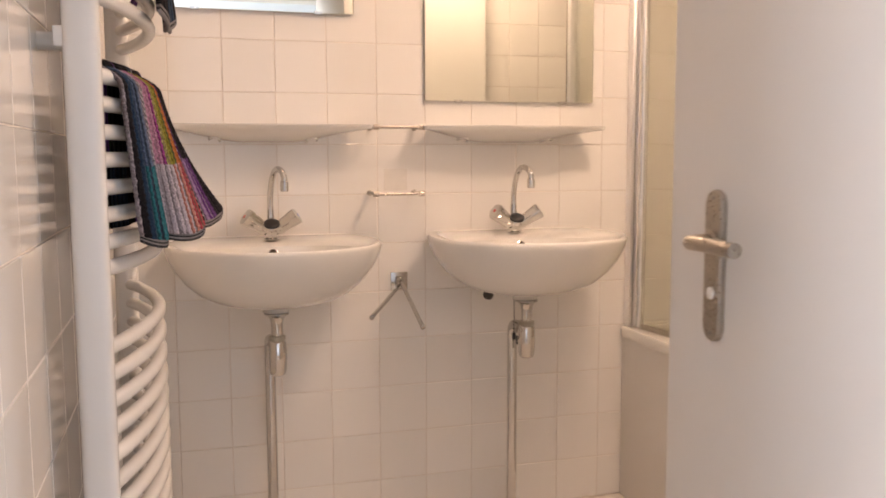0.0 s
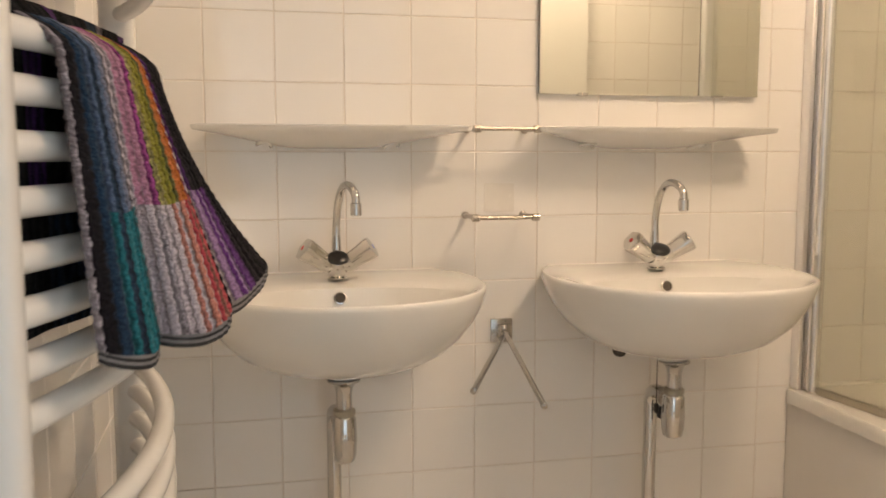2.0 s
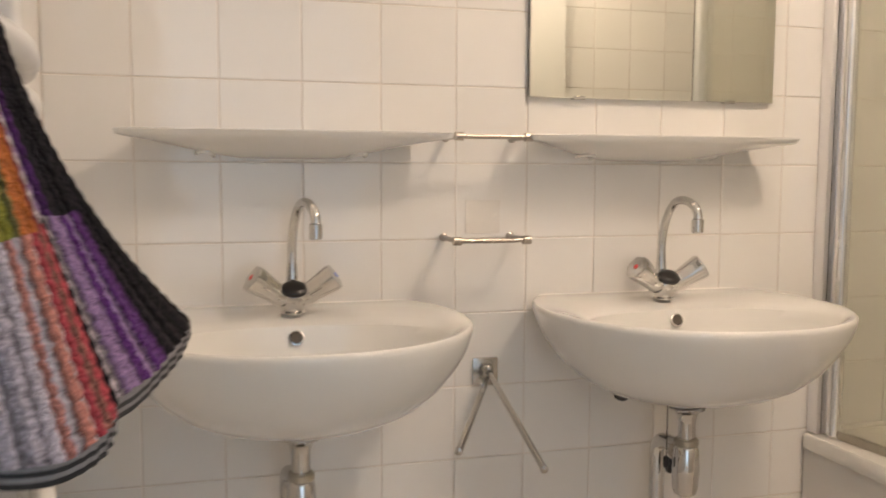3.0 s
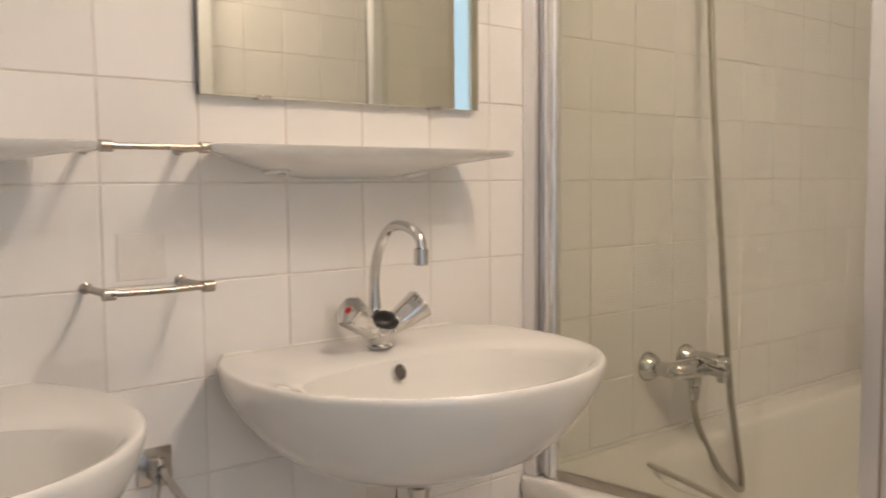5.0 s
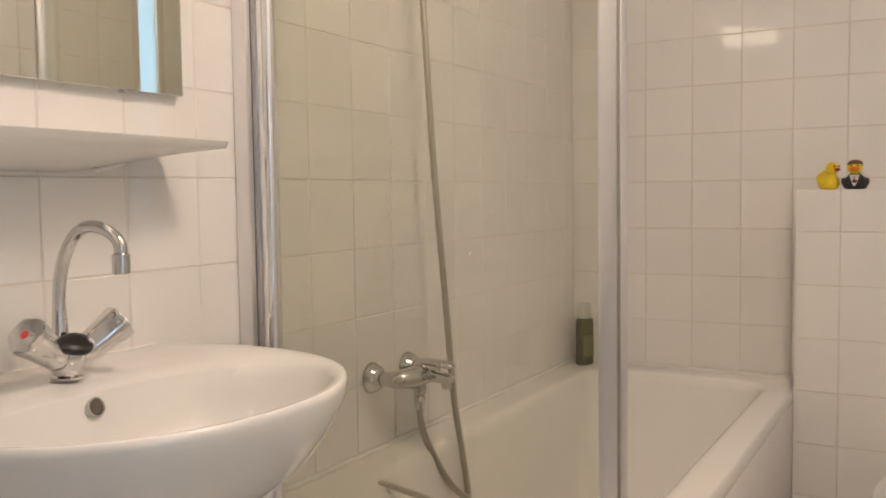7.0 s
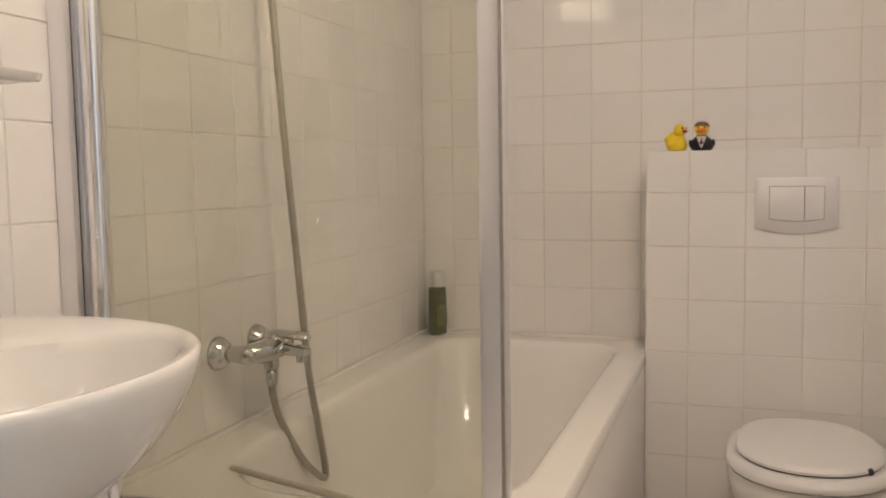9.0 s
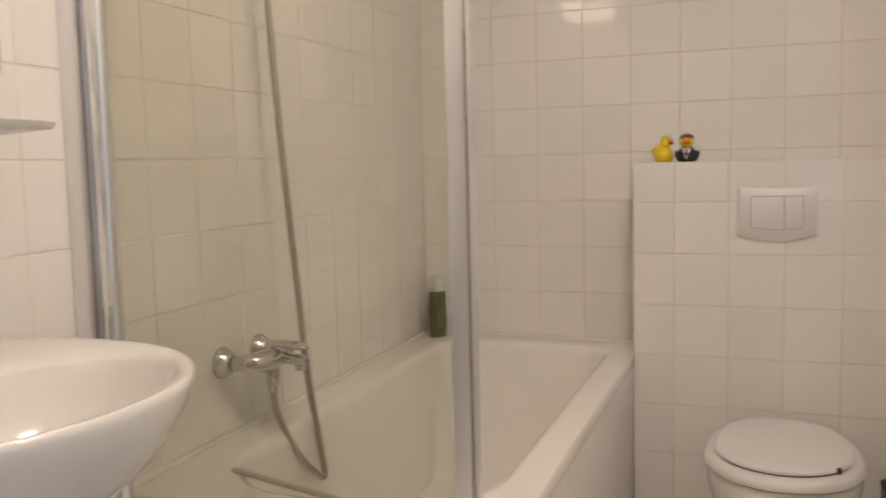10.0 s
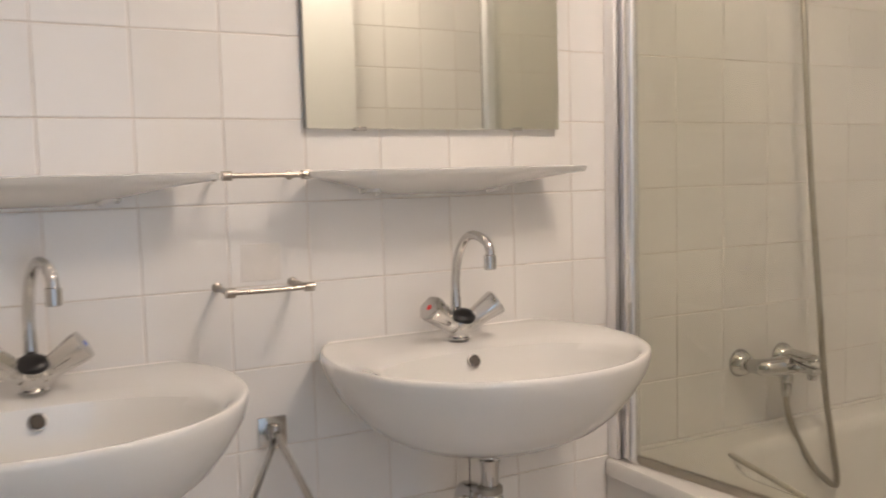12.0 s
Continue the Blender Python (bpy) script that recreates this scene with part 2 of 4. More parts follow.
hall_ceiling = slab("ceiling_hall", -1.7, 1.0, -4.2, YD - 0.1, H, H + 0.1, WALLPAINT, "white hall ceiling", "ceiling")
hall_back = slab("wall_hall_back", -1.7, 1.0, -4.3, -4.2, 0, H, HALL_DAYLIGHT, "hall wall with daylight blue in its colour")
hall_right = slab("wall_hall_side", 1.0, 1.1, -4.3, YD - 0.1, 0, H, HALL_DAYLIGHT, "hall side wall with daylight blue in its colour")
hall_left = slab("wall_hall_window", -1.8, -1.7, -4.3, YD - 0.1, 0, H, HALL_DAYLIGHT, "hall wall with a window, daylight blue in its colour", holes=[(-9, 9, -3.32, -2.48, 0.9, 2.2)])
hall_front = slab("wall_hall_front", -1.7, XL - 0.1, YD - 0.1, YD, 0, H, HALL_DAYLIGHT, "hall wall beside the bathroom doorway")
hall_front2 = slab("wall_hall_front_side", 0.69, 1.0, YD - 0.1, YD, 0, H, HALL_DAYLIGHT, "hall wall beside the bathroom doorway")
wc_boxing = slab("wall_cistern_boxing", XBOX + G, XF, YB, BOX_Y - G, 0, BOX_Z - G, GROUT_PALE, "low tiled boxing that hides the cistern", "boxing")

part("corner_trim", box(XBOX - 0.0010, XBOX + 0.0060, BOX_Y - 0.0060, BOX_Y + 0.0010, 0.001, BOX_Z + 0.0008, 0.0004, 1), TRIM, wc_boxing, "slim white corner trim")
part("corner_sealant", box(XF - 0.006, XF - 0.0005, BOX_Y + 0.0012, BOX_Y + 0.008, 0.6, BOX_Z), TRIM, wc_boxing)

# window pane in the narrow window and in the hall
for nm, b, lab in (("window_1", (WIN[0], WIN[1], YB - 0.016, YB - 0.010, WIN[2], WIN[3]), "narrow tall frosted bathroom window"), ("window_2", (-1.76, -1.75, -3.32, -2.48, 0.9, 2.2), "hall window letting in cool daylight")):
    w = finish(box(*b), nm, FROST if nm == "window_1" else GLASS, None, False)
    tagged(w, lab, "window", kind="structure")
    w.visible_shadow = False
    wx0, wx1, wy0, wy1, wz0, wz1 = b
    fr = bmesh.new()
    if nm == "window_1":
        for q in ((wx0, wx0 + 0.008, wy0 - 0.01, wy1 + 0.004, wz0, wz1), (wx1 - 0.008, wx1, wy0 - 0.01, wy1 + 0.01, wz0, wz1), (wx0 + 0.008, wx1 - 0.008, wy0 - 0.01, wy1 + 0.01, wz0, wz0 + 0.02), (wx0 + 0.008, wx1 - 0.008, wy0 - 0.01, wy1 + 0.01, wz1 - 0.02, wz1)):
            box(*q, bm=fr)
    else:
        for q in ((wx0 - 0.02, wx1 + 0.02, wy0, wy0 + 0.05, wz0, wz1), (wx0 - 0.02, wx1 + 0.02, wy1 - 0.05, wy1, wz0, wz1), (wx0 - 0.02, wx1 + 0.02, wy0 + 0.05, wy1 - 0.05, wz0, wz0 + 0.05), (wx0 - 0.02, wx1 + 0.02, wy0 + 0.05, wy1 - 0.05, wz1 - 0.05, wz1)):
            box(*q, bm=fr)
    part("window_frame", fr, PAINT, w)

# door frame
frame_bm = bmesh.new()
for q in ((-0.864, -0.826, YD - 0.108, YD + 0.012, 0, 2.02), (0.034, 0.072, YD - 0.108, YD + 0.012, 0, 2.02), (-0.864, 0.072, YD - 0.108, YD + 0.012, 2.021, 2.06)):
    box(*q, 0.003, 1, frame_bm)
tagged(finish(frame_bm, "trim_door_frame", PAINT), "white painted bathroom door frame", "door frame", kind="structure")

# ---- door, open into the room ----


def build_door():
    d = thing("door_1", (0.005, -1.443, 0.008), "white flush door standing open, with steel lever handle", "door")
    part("door_leaf", box(0, 0.04, -0.868, 0, 0, 2.03, 0.003), PAINT, d)
    y = -0.125
    for side in (-1, 1):
        x = -0.0 if side < 0 else 0.04
        hw, z0, z1 = 0.021, 0.895, 1.113
        pts = [(hw * math.cos(a), z1 - hw + hw * math.sin(a)) for a in [math.pi * i / 10 for i in range(11)]] + [(hw * math.cos(a), z0 + hw + hw * math.sin(a)) for a in [math.pi + math.pi * i / 10 for i in range(11)]]
        lp = lambda s, off: [(x + side * off, y + s * py, (pz - 0.995) * (1 - (1 - s) * 0.15) + 0.995) for py, pz in pts]
        plate = part("back_plate", rings([lp(1, 0), lp(1, 0.006), lp(0.86, 0.009)]), STEEL, d, "brushed steel back plate")
        bm = tube(bend([(x + side * 0.008, y, 1.040), (x + side * 0.035, y, 1.040), (x + side * 0.052, y - 0.012, 1.040), (x + side * 0.055, y - 0.045, 1.041), (x + side * 0.054, y - 0.118, 1.039)], 6), 0.0105, 14)
        lathe([(0.016, 0), (0.016, 0.004), (0.013, 0.006)], 20, along((x + side * 0.009, y, 1.04), (x + side * 0.03, y, 1.04)), bm)
        part("door_handle", bm, STEEL, d, "brushed steel lever")
        part("lock_rose", lathe([(0.009, 0), (0.009, 0.003), (0.007, 0.004)], 18, along((x + side * 0.008, y, 0.965), (x + side * 0.03, y, 0.965))), WHITESHIRT, d, "white privacy-lock button")
        for z in (1.101, 0.907):
            part("screw", lathe([(0.0035, 0), (0.003, 0.0015)], 10, along((x + side * 0.008, y, z), (x + side * 0.03, y, z))), GREY_LINE, plate)
    return d


build_door()

# ---- washbasins ----


def outline(hw, yc, front, back, nf=2.25, nb=3.4, n=64):
    pts = []
    for i in range(n):
        a = 2 * math.pi * i / n
        c, s = math.cos(a), math.sin(a)
        e = nb if s > 0 else nf
        pts.append((hw * math.copysign(abs(c) ** (2 / e), c), yc + (back if s > 0 else front) * math.copysign(abs(s) ** (2 / e), s)))
    return [(px, min(0.0, py)) for px, py in pts]


def build_basin(x):
    b = thing("washbasin", (x, 0, 0), "white ceramic wall-hung washbasin with rounded front", "washbasin", "washbasins")
    rim = outline(0.297, -0.190, 0.296, 0.300, 2.15, 2.1)
    well = outline(0.242, -0.290, 0.165, 0.145, 2.05, 2.4)
    cy = -0.185
    out = lambda s, z: [(px * s, cy + (py - cy) * s, z) for px, py in rim]
    inn = lambda s, z: [(px * s, -0.272 + (py + 0.272) * s, z) for px, py in well]
    def mixed(f, z):
        return [(p[0] * (1 - f) + q[0] * f, p[1] * (1 - f) + q[1] * f, z) for p, q in zip(out(0.978, 0), well)]
    loops = [out(0.10, 0.735), out(0.125, 0.736), out(0.130, 0.750), out(0.24, 0.756), out(0.42, 0.763), out(0.58, 0.776), out(0.72, 0.799), out(0.835, 0.831), out(0.92, 0.866), out(0.972, 0.896), out(0.992, 0.914), out(0.999, 0.924), out(0.999, 0.9285), out(0.994, 0.9325), out(0.986, 0.9345), mixed(0.0, 0.9345), mixed(0.22, 0.9335), mixed(0.50, 0.9310), mixed(0.78, 0.9265), mixed(0.93, 0.9215), inn(0.995, 0.9165), inn(0.965, 0.902), inn(0.92, 0.880), inn(0.84, 0.850), inn(0.72, 0.824), inn(0.54, 0.803), inn(0.30, 0.790), inn(0.10, 0.786)]
    part("bowl", rings(loops), CERAMIC, b)
    part("drain", lathe([(0.031, 0.788), (0.031, 0.791), (0.026, 0.792), (0.022, 0.7905), (0.01, 0.790)], 24, Matrix.Translation((0, -0.272, 0))), CHROME, b, "chrome drain ring")
    m = along((0, -0.1535, 0.897), (0, -0.2, 0.915))
    part("overflow", lathe([(0.0135, -0.001), (0.0135, 0.003), (0.011, 0.0035), (0.0095, 0.001), (0.0095, -0.004)], 20, m), CHROME, b, "chrome overflow ring")
    part("overflow_hole", lathe([(0.0095, -0.003), (0.0095, 0.0015)], 18, m), OVERFLOW, b)
    part("sealant_line", box(-0.235, 0.235, -0.006, -0.0005, 0.930, 0.936, 0.002), SILICONE, b)
    return b


def build_tap(x, swing, deck=0.9315):
    t = thing("basin_tap", (x, 0, 0), "chrome two-handle basin tap with swan-neck spout and black cap", "tap", "basin taps")
    yb = -0.100
    part("base", lathe([(0.021, deck), (0.0215, deck + 0.003), (0.0175, deck + 0.006), (0.0175, deck + 0.012), (0.024, deck + 0.020), (0.027, deck + 0.030), (0.025, deck + 0.040), (0.019, deck + 0.048), (0.012, deck + 0.053)], 28, Matrix.Translation((0, yb, 0))), CHROME, t)
    c = Vector((0, yb, deck + 0.033))
    part("cap", lathe([(0.0205, 0), (0.0205, 0.004), (0.0175, 0.0075), (0.008, 0.0092)], 28, along(c + Vector((0, -0.0195, 0.013)), c + Vector((0, -0.0535, 0.055))) @ Matrix.Diagonal((1.15, 0.95, 1, 1))), BLACK, t, "black plastic cap")
    for side, dot in ((-1, REDDOT), (1, BLUEDOT)):
        a = c + Vector((side * 0.012, -0.004, -0.006))
        e = a + Vector((side * 0.076, -0.022, 0.053))
        part("valve_body", lathe([(0.015, 0), (0.019, 0.008), (0.0205, 0.018), (0.019, 0.027), (0.0135, 0.031)], 24, along(a, e)), CHROME, t)
        k = part("handle", bm_knob(along(a, e)), CHROME, t, "faceted chrome turning handle")
        part("colour_dot", lathe([(0.0055, 0.0790), (0.0055, 0.0800), (0.003, 0.0803)], 16, along(a, e)), dot, k)
    neck = [(0, yb + 0.012, deck + 0.040), (0, yb + 0.012, deck + 0.07), (0, yb + 0.012, deck + 0.098)]
    reach, crest, peak = 0.109, 0.060, deck + 0.204
    for i in range(1, 19):
        g = math.pi * i / 18
        if i <= 9:
            r, z = crest * (1 - math.cos(g)), deck + 0.098 + 0.106 * math.sin(g)
        else:
            r, z = crest - (reach - crest) * math.cos(g), peak - 0.030 * (1 - math.sin(g))
        neck.append((swing * r / reach, yb + 0.012 - r, z))
    lx, ly, lz = neck[-1]
    neck.append((lx, ly, lz - 0.006))
    part("spout", tube(neck, 0.0085, 16, radii=[0.011, 0.0105] + [0.0085] * (len(neck) - 2)), CHROME, t)
    part("aerator", lathe([(0.0085, 0.002), (0.0115, 0), (0.0115, -0.024), (0.0095, -0.026), (0.006, -0.024)], 20, Matrix.Translation((lx, ly, lz - 0.006))), CHROME, t)
    return t


def bm_knob(m):
    """Six-lobed tapered knob."""
    loops = []
    for r, z in ((0.014, 0.020), (0.0195, 0.024), (0.0220, 0.046), (0.0255, 0.071), (0.0245, 0.0770), (0.016, 0.0795)):
        loops.append([m @ Vector((r * (1 + 0.05 * math.cos(6 * q)) * math.cos(q), r * (1 + 0.05 * math.cos(6 * q)) * math.sin(q), z)) for q in [2 * math.pi * i / 36 for i in range(36)]])
    return rings(loops)


def build_trap(x, y0=-0.203, chain=False):
    t = thing("bottle_trap", (x, 0, 0), "chrome bottle trap with pipe running down to the floor", "waste pipe", "waste traps")
    M = Matrix.Translation((0, y0, 0))
    part("tailpiece", lathe([(0.035, 0.7345), (0.035, 0.7315), (0.026, 0.727), (0.020, 0.719), (0.0165, 0.706), (0.0165, 0.664)], 24, M), CHROME, t)
    part("nut", lathe([(0.021, 0.672), (0.024, 0.669), (0.024, 0.660), (0.021, 0.657)], 12, M), HOSE, t)
    part("bottle", lathe([(0.021, 0.657), (0.0245, 0.652), (0.0262, 0.620), (0.0272, 0.604), (0.0258, 0.600), (0.0250, 0.575), (0.0215, 0.562), (0.015, 0.557), (0.006, 0.556)], 28, M), CHROME, t)
    px = -0.014
    part("outlet_pipe", tube(bend([(-0.004, y0 + 0.015, 0.637), (-0.008, y0 + 0.042, 0.648), (px, y0 + 0.070, 0.646), (px, y0 + 0.085, 0.622), (px, y0 + 0.086, 0.56), (px, y0 + 0.086, 0.30), (px, y0 + 0.086, 0.012)], 8), 0.0155, 18), CHROME, t)
    part("pipe_nut", lathe([(0.019, 0), (0.0205, 0.003), (0.0205, 0.012), (0.018, 0.015)], 12, along((-0.004, y0 + 0.018, 0.638), (-0.008, y0 + 0.040, 0.647))), STEEL, t)
    part("bracket", box(px - 0.004, px + 0.008, y0 + 0.030, y0 + 0.048, 0.590, 0.618, 0.003), BLACK, t, "black pipe clip")
    if chain:
        part("pull_cord", tube([(-0.036, y0 + 0.012, 0.744), (-0.036, y0 + 0.012, 0.69), (-0.036, y0 + 0.012, 0.633)], 0.0011, 6), DARK, t, "thin hanging cord")
        part("cord_weight", lathe([(0.003, 0.635), (0.0058, 0.632), (0.0062, 0.618), (0.0045, 0.612)], 12, Matrix.Translation((-0.036, y0 + 0.012, 0))), BLACK, t, "small black weight on the cord")
    part("floor_rosette", lathe([(0.030, 0.0), (0.030, 0.004), (0.017, 0.012)], 24, Matrix.Translation((px, y0 + 0.086, 0))), CHROME, t)
    return t


def build_shelf(x):
    s = thing("ceramic_shelf", (x, 0, 0), "white glazed ceramic shelf with a curved front", "shelf", "ceramic shelves")
    bm = bmesh.new()
    D, nx, ny = 0.142, 44, 18

    def under_z(f, q):
        ends = min(1, max(0, (abs(q) - 0.26) / 0.74))
        ends = 1 - ends * ends * (1.7 - 0.7 * ends)
        return 1.2630 - 0.0165 - 0.035 * (1 - f ** 1.6) * ends

    top, under = [], []
    for k in range(ny + 1):
        f = k / ny
        half = 0.232 + 0.066 * math.sin(f * math.pi / 2) ** 0.8 - (0.010 if k == ny else 0)
        rt, ru = [], []
        for i in range(nx + 1):
            q = math.sin((-1 + 2 * i / nx) * math.pi / 2)
            px, py = half * q, -f * (D - 0.016 * q * q)
            edge = max(f ** 9, abs(q) ** 14)
            rt.append(bm.verts.new((px, py, 1.2645 - 0.0040 * edge - 0.0020 * math.sin(f * math.pi))))
            ru.append(bm.verts.new((px * (1 - 0.010 * edge), py * (1 - 0.03 * f ** 9), under_z(f, q) + 0.0045 * edge)))
        top.append(rt)
        under.append(ru)
    for k in range(ny):
        for i in range(nx):
            bm.faces.new((top[k][i], top[k + 1][i], top[k + 1][i + 1], top[k][i + 1]))
            bm.faces.new((under[k][i], under[k][i + 1], under[k + 1][i + 1], under[k + 1][i]))
        bm.faces.new((top[k][0], under[k][0], under[k + 1][0], top[k + 1][0]))
        bm.faces.new((top[k][nx], top[k + 1][nx], under[k + 1][nx], under[k][nx]))
    for i in range(nx):
        bm.faces.new((top[ny][i], under[ny][i], under[ny][i + 1], top[ny][i + 1]))
        bm.faces.new((top[0][i], top[0][i + 1], under[0][i + 1], under[0][i]))
    part("shelf_plate", bm, CERAMIC, s)
    for px in (-0.148, 0.132):
        line = []
        for k in range(13):
            g = math.pi * k / 12
            lx, ly = px + 0.015 * math.cos(g), -0.022 - 0.040 * math.sin(g)
            line.append((lx, ly, under_z(-ly / D, lx / 0.28) - 0.001))
        part("mounting_lug", tube(line, 0.0042, 8), CERAMIC, s)
    return s


def build_rail(z, x0=-0.184, x1=-0.040, out=-0.098, sag=0.0):
    r = thing("towel_rail", (0, 0, 0), "short brushed steel rail fixed to the tiles between the basins", "towel rail", "small rails")
    part("bar", tube(bend([(x0, out, z), ((x0 + x1) / 2, out, z - sag), (x1, out, z)], 6), 0.0045, 12), STEEL, r)
    for x in (x0, x1):
        part("arm", tube([(x, 0.0, z), (x, out * 0.6, z), (x, out - 0.006, z)], 0.0052, 12), STEEL, r)
        part("rosette", lathe([(0.0085, 0), (0.0085, 0.004), (0.006, 0.006)], 18, along((x, 0, z), (x, -0.1, z))), STEEL, r)
        part("end_collar", lathe([(0.0085, 0), (0.0085, 0.016)], 14, along((x - 0.008, out, z), (x + 0.1, out, z))), STEEL, r)
    return r


def build_swing_rack():
    r = thing("swing_towel_holder", (-0.087, 0, 0.781), "chrome towel holder with square plate and two swivel arms", "towel holder")
    part("wall_plate", box(-0.027, 0.027, -0.006, 0, -0.028, 0.028, 0.002), HOLDER, r)
    part("pivot", lathe([(0.009, -0.024), (0.011, -0.020), (0.011, 0.012), (0.008, 0.016)], 18, Matrix.Translation((0, -0.022, 0))), HOLDER, r)
    part("pivot_block", box(-0.012, 0.012, -0.018, -0.005, -0.015, 0.013, 0.003), HOLDER, r)
    for k, e in enumerate(((-0.031, -0.400, -0.069), (-0.159, -0.350, -0.045))):
        a = Vector((0, -0.022, 0.004 - 0.014 * k))
        part("swivel_arm", tube([a, a + (Vector(e) - a) * 0.5, Vector(e)], 0.006, 12), HOLDER, r)
        part("arm_end", lathe([(0.006, -0.001), (0.0068, 0.0), (0.0068, 0.006), (0.004, 0.008)], 12, along(e, Vector(e) + (Vector(e) - a) * 0.1)), HOLDER, r)
    return r


def build_mirror(x0, x1, z0, z1, label):
    m = thing("wall_mirror", ((x0 + x1) / 2, 0, z0), label, "mirror", "wall mirrors")
    w, h = (x1 - x0) / 2, z1 - z0
    part("mirror_glass", box(-w, w, -0.016, -0.010, 0, h, 0.0012, 1), MIRROR, m)
    part("backing", box(-w + 0.002, w - 0.002, -0.0098, -0.0, 0.002, h - 0.002), DARK, m, "dark backing board")
    for px in (-w * 0.62, w * 0.62):
        for pz in (0.0, h):
            s = 1 if pz else -1
            part("clip", box(px - 0.012, px + 0.012, -0.0185, -0.001, pz - 0.004 if s > 0 else pz - 0.003, pz + 0.003 if s > 0 else pz + 0.004, 0.001, 1), CHROME, m, "small chrome clip")
    return m


def build_lamp(x, z):
    l = thing("wall_lamp", (x, 0, z), "white wall lamp with lit opal glass above the mirror", "wall lamp", "wall lamps")
    part("back_plate", box(-0.06, 0.06, -0.018, 0, -0.04, 0.04, 0.006), PLASTIC, l)
    part("arm", tube([(0, -0.017, 0), (0, -0.035, 0), (0, -0.054, 0)], 0.014, 14), PLASTIC, l)
    part("diffuser", box(-0.050, 0.050, -0.195, -0.055, -0.048, 0.048, 0.022, 4), LAMPGLASS, l, "glowing opal glass")
    return l


for cx, swing in ((-0.487, 0.030), (0.263, 0.014)):
    build_basin(cx)
    build_tap(cx, swing)
    build_trap(cx, chain=cx > 0)
    build_shelf(cx)
build_rail(1.256, x0=-0.174, x1=-0.034)
build_rail(1.058, x0=-0.177, x1=-0.036, sag=0.001)
build_swing_rack()
build_mirror(-0.002, 0.566, 1.340, 1.94, "frameless rectangular mirror above the ceramic shelf")
build_mirror(-0.787, -0.221, 1.590, 2.07, "frameless rectangular mirror hung higher on the wall")
build_lamp(0.263, 2.00)
build_lamp(-0.487, 2.13)

cl = thing("ceiling_lamp", (0.50, -1.20, H), "round opal glass ceiling lamp giving warm light", "ceiling lamp")
part("mount", lathe([(0.20, 0), (0.20, -0.018), (0.19, -0.02)], 40), PLASTIC, cl)
part("opal_bowl", lathe([(0.190, -0.0205), (0.192, -0.035), (0.172, -0.068), (0.11, -0.092), (0.03, -0.100)], 40), CEILINGGLASS, cl, "glowing opal bowl")

# Thin beige square on the tile between the two small rails.
ap = thing("beige_patch", (-0.094, 0, 1.098), "faint beige square patch on a wall tile", "adhesive patch")
part("film", box(-0.037, 0.037, -0.0012, -0.0002, -0.034, 0.034, 0.0004, 1), PATCH, ap)

# stop valve below the second basin
v = thing("stop_valve", (0.192, -0.06, 0.747), "small dark stop valve under the washbasin", "valve")
part("body", lathe([(0.010, -0.01), (0.012, 0.0), (0.012, 0.03), (0.009, 0.034)], 16, along((0, 0.058, 0), (0, -0.1, 0))), STEEL, v)
part("neck", tube([(0, 0.03, 0), (0, 0.0, 0), (-0.004, -0.018, -0.003)], 0.008, 12), STEEL, v)
part("knob", lathe([(0.007, 0), (0.015, 0.004), (0.017, 0.018), (0.012, 0.024)], 12, along((-0.006, -0.02, -0.004), (-0.03, -0.06, -0.02))), DARK, v, "dark knob")
part("supply_hose", tube(bend([(0, -0.012, 0.008), (0.006, -0.02, 0.05), (0.03, -0.035, 0.09)], 6), 0.005, 10), STEEL, v)

# ---- towel radiator ----
RX, RY0, RY1 = -0.848, -1.36, -0.66
RAILS = [1.62, 1.582, 1.544, 1.506, 1.468, 1.43, 1.392, 1.283, 1.244, 1.205, 1.166, 1.127, 1.088, 1.049, 1.012] + [0.898 - 0.040 * i for i in range(15)]


def bar_line(z, bow=0.075):
    return [(RX + bow * math.sin(math.pi * k / 20) ** 0.8, RY0 + (RY1 - RY0) * k / 20, z) for k in range(21)]


rad = thing("towel_radiator", (0, 0, 0), "white enamelled ladder radiator with bowed rails on the tiled wall", "radiator")
for y in (RY0, RY1):
    loops = []
    for z, s in ((0.27, 0.6), (0.276, 0.92), (0.285, 1), (1.685, 1), (1.694, 0.92), (1.70, 0.6)):
        loops.append([(RX + s * px, y + s * py, z) for px, py in [(0.024 * math.copysign(abs(math.cos(a)) ** 0.6, math.cos(a)), 0.021 * math.copysign(abs(math.sin(a)) ** 0.6, math.sin(a))) for a in [2 * math.pi * i / 24 for i in range(24)]]])
    part("upright", rings(loops), ENAMEL, rad)
    for z in (0.45, 1.33):
        part("wall_bracket", lathe([(0.013, 0), (0.013, XL * -1 + RX - 0.018)], 14, along((XL, y + (0.05 if y < -1.0 else -0.05), z), (0, y + (0.05 if y < -1.0 else -0.05), z))), ENAMEL, rad)
        part("bracket_clamp", box(RX - 0.035, RX - 0.015, y - 0.012, y + (0.062 if y < -1.0 else 0.012), z - 0.014, z + 0.014, 0.003) if y < -1.0 else box(RX - 0.035, RX - 0.015, y - 0.062, y + 0.012, z - 0.014, z + 0.014, 0.003), ENAMEL, rad)
for z in RAILS:
    part("rail", tube(bar_line(z), 0.0115, 12), ENAMEL, rad)
part("bleed_valve", lathe([(0.008, 0), (0.008, 0.012), (0.005, 0.014)], 14, along((RX, RY1, 1.70), (RX, RY1, 1.8))), CHROME, rad)

# ---- towels ----


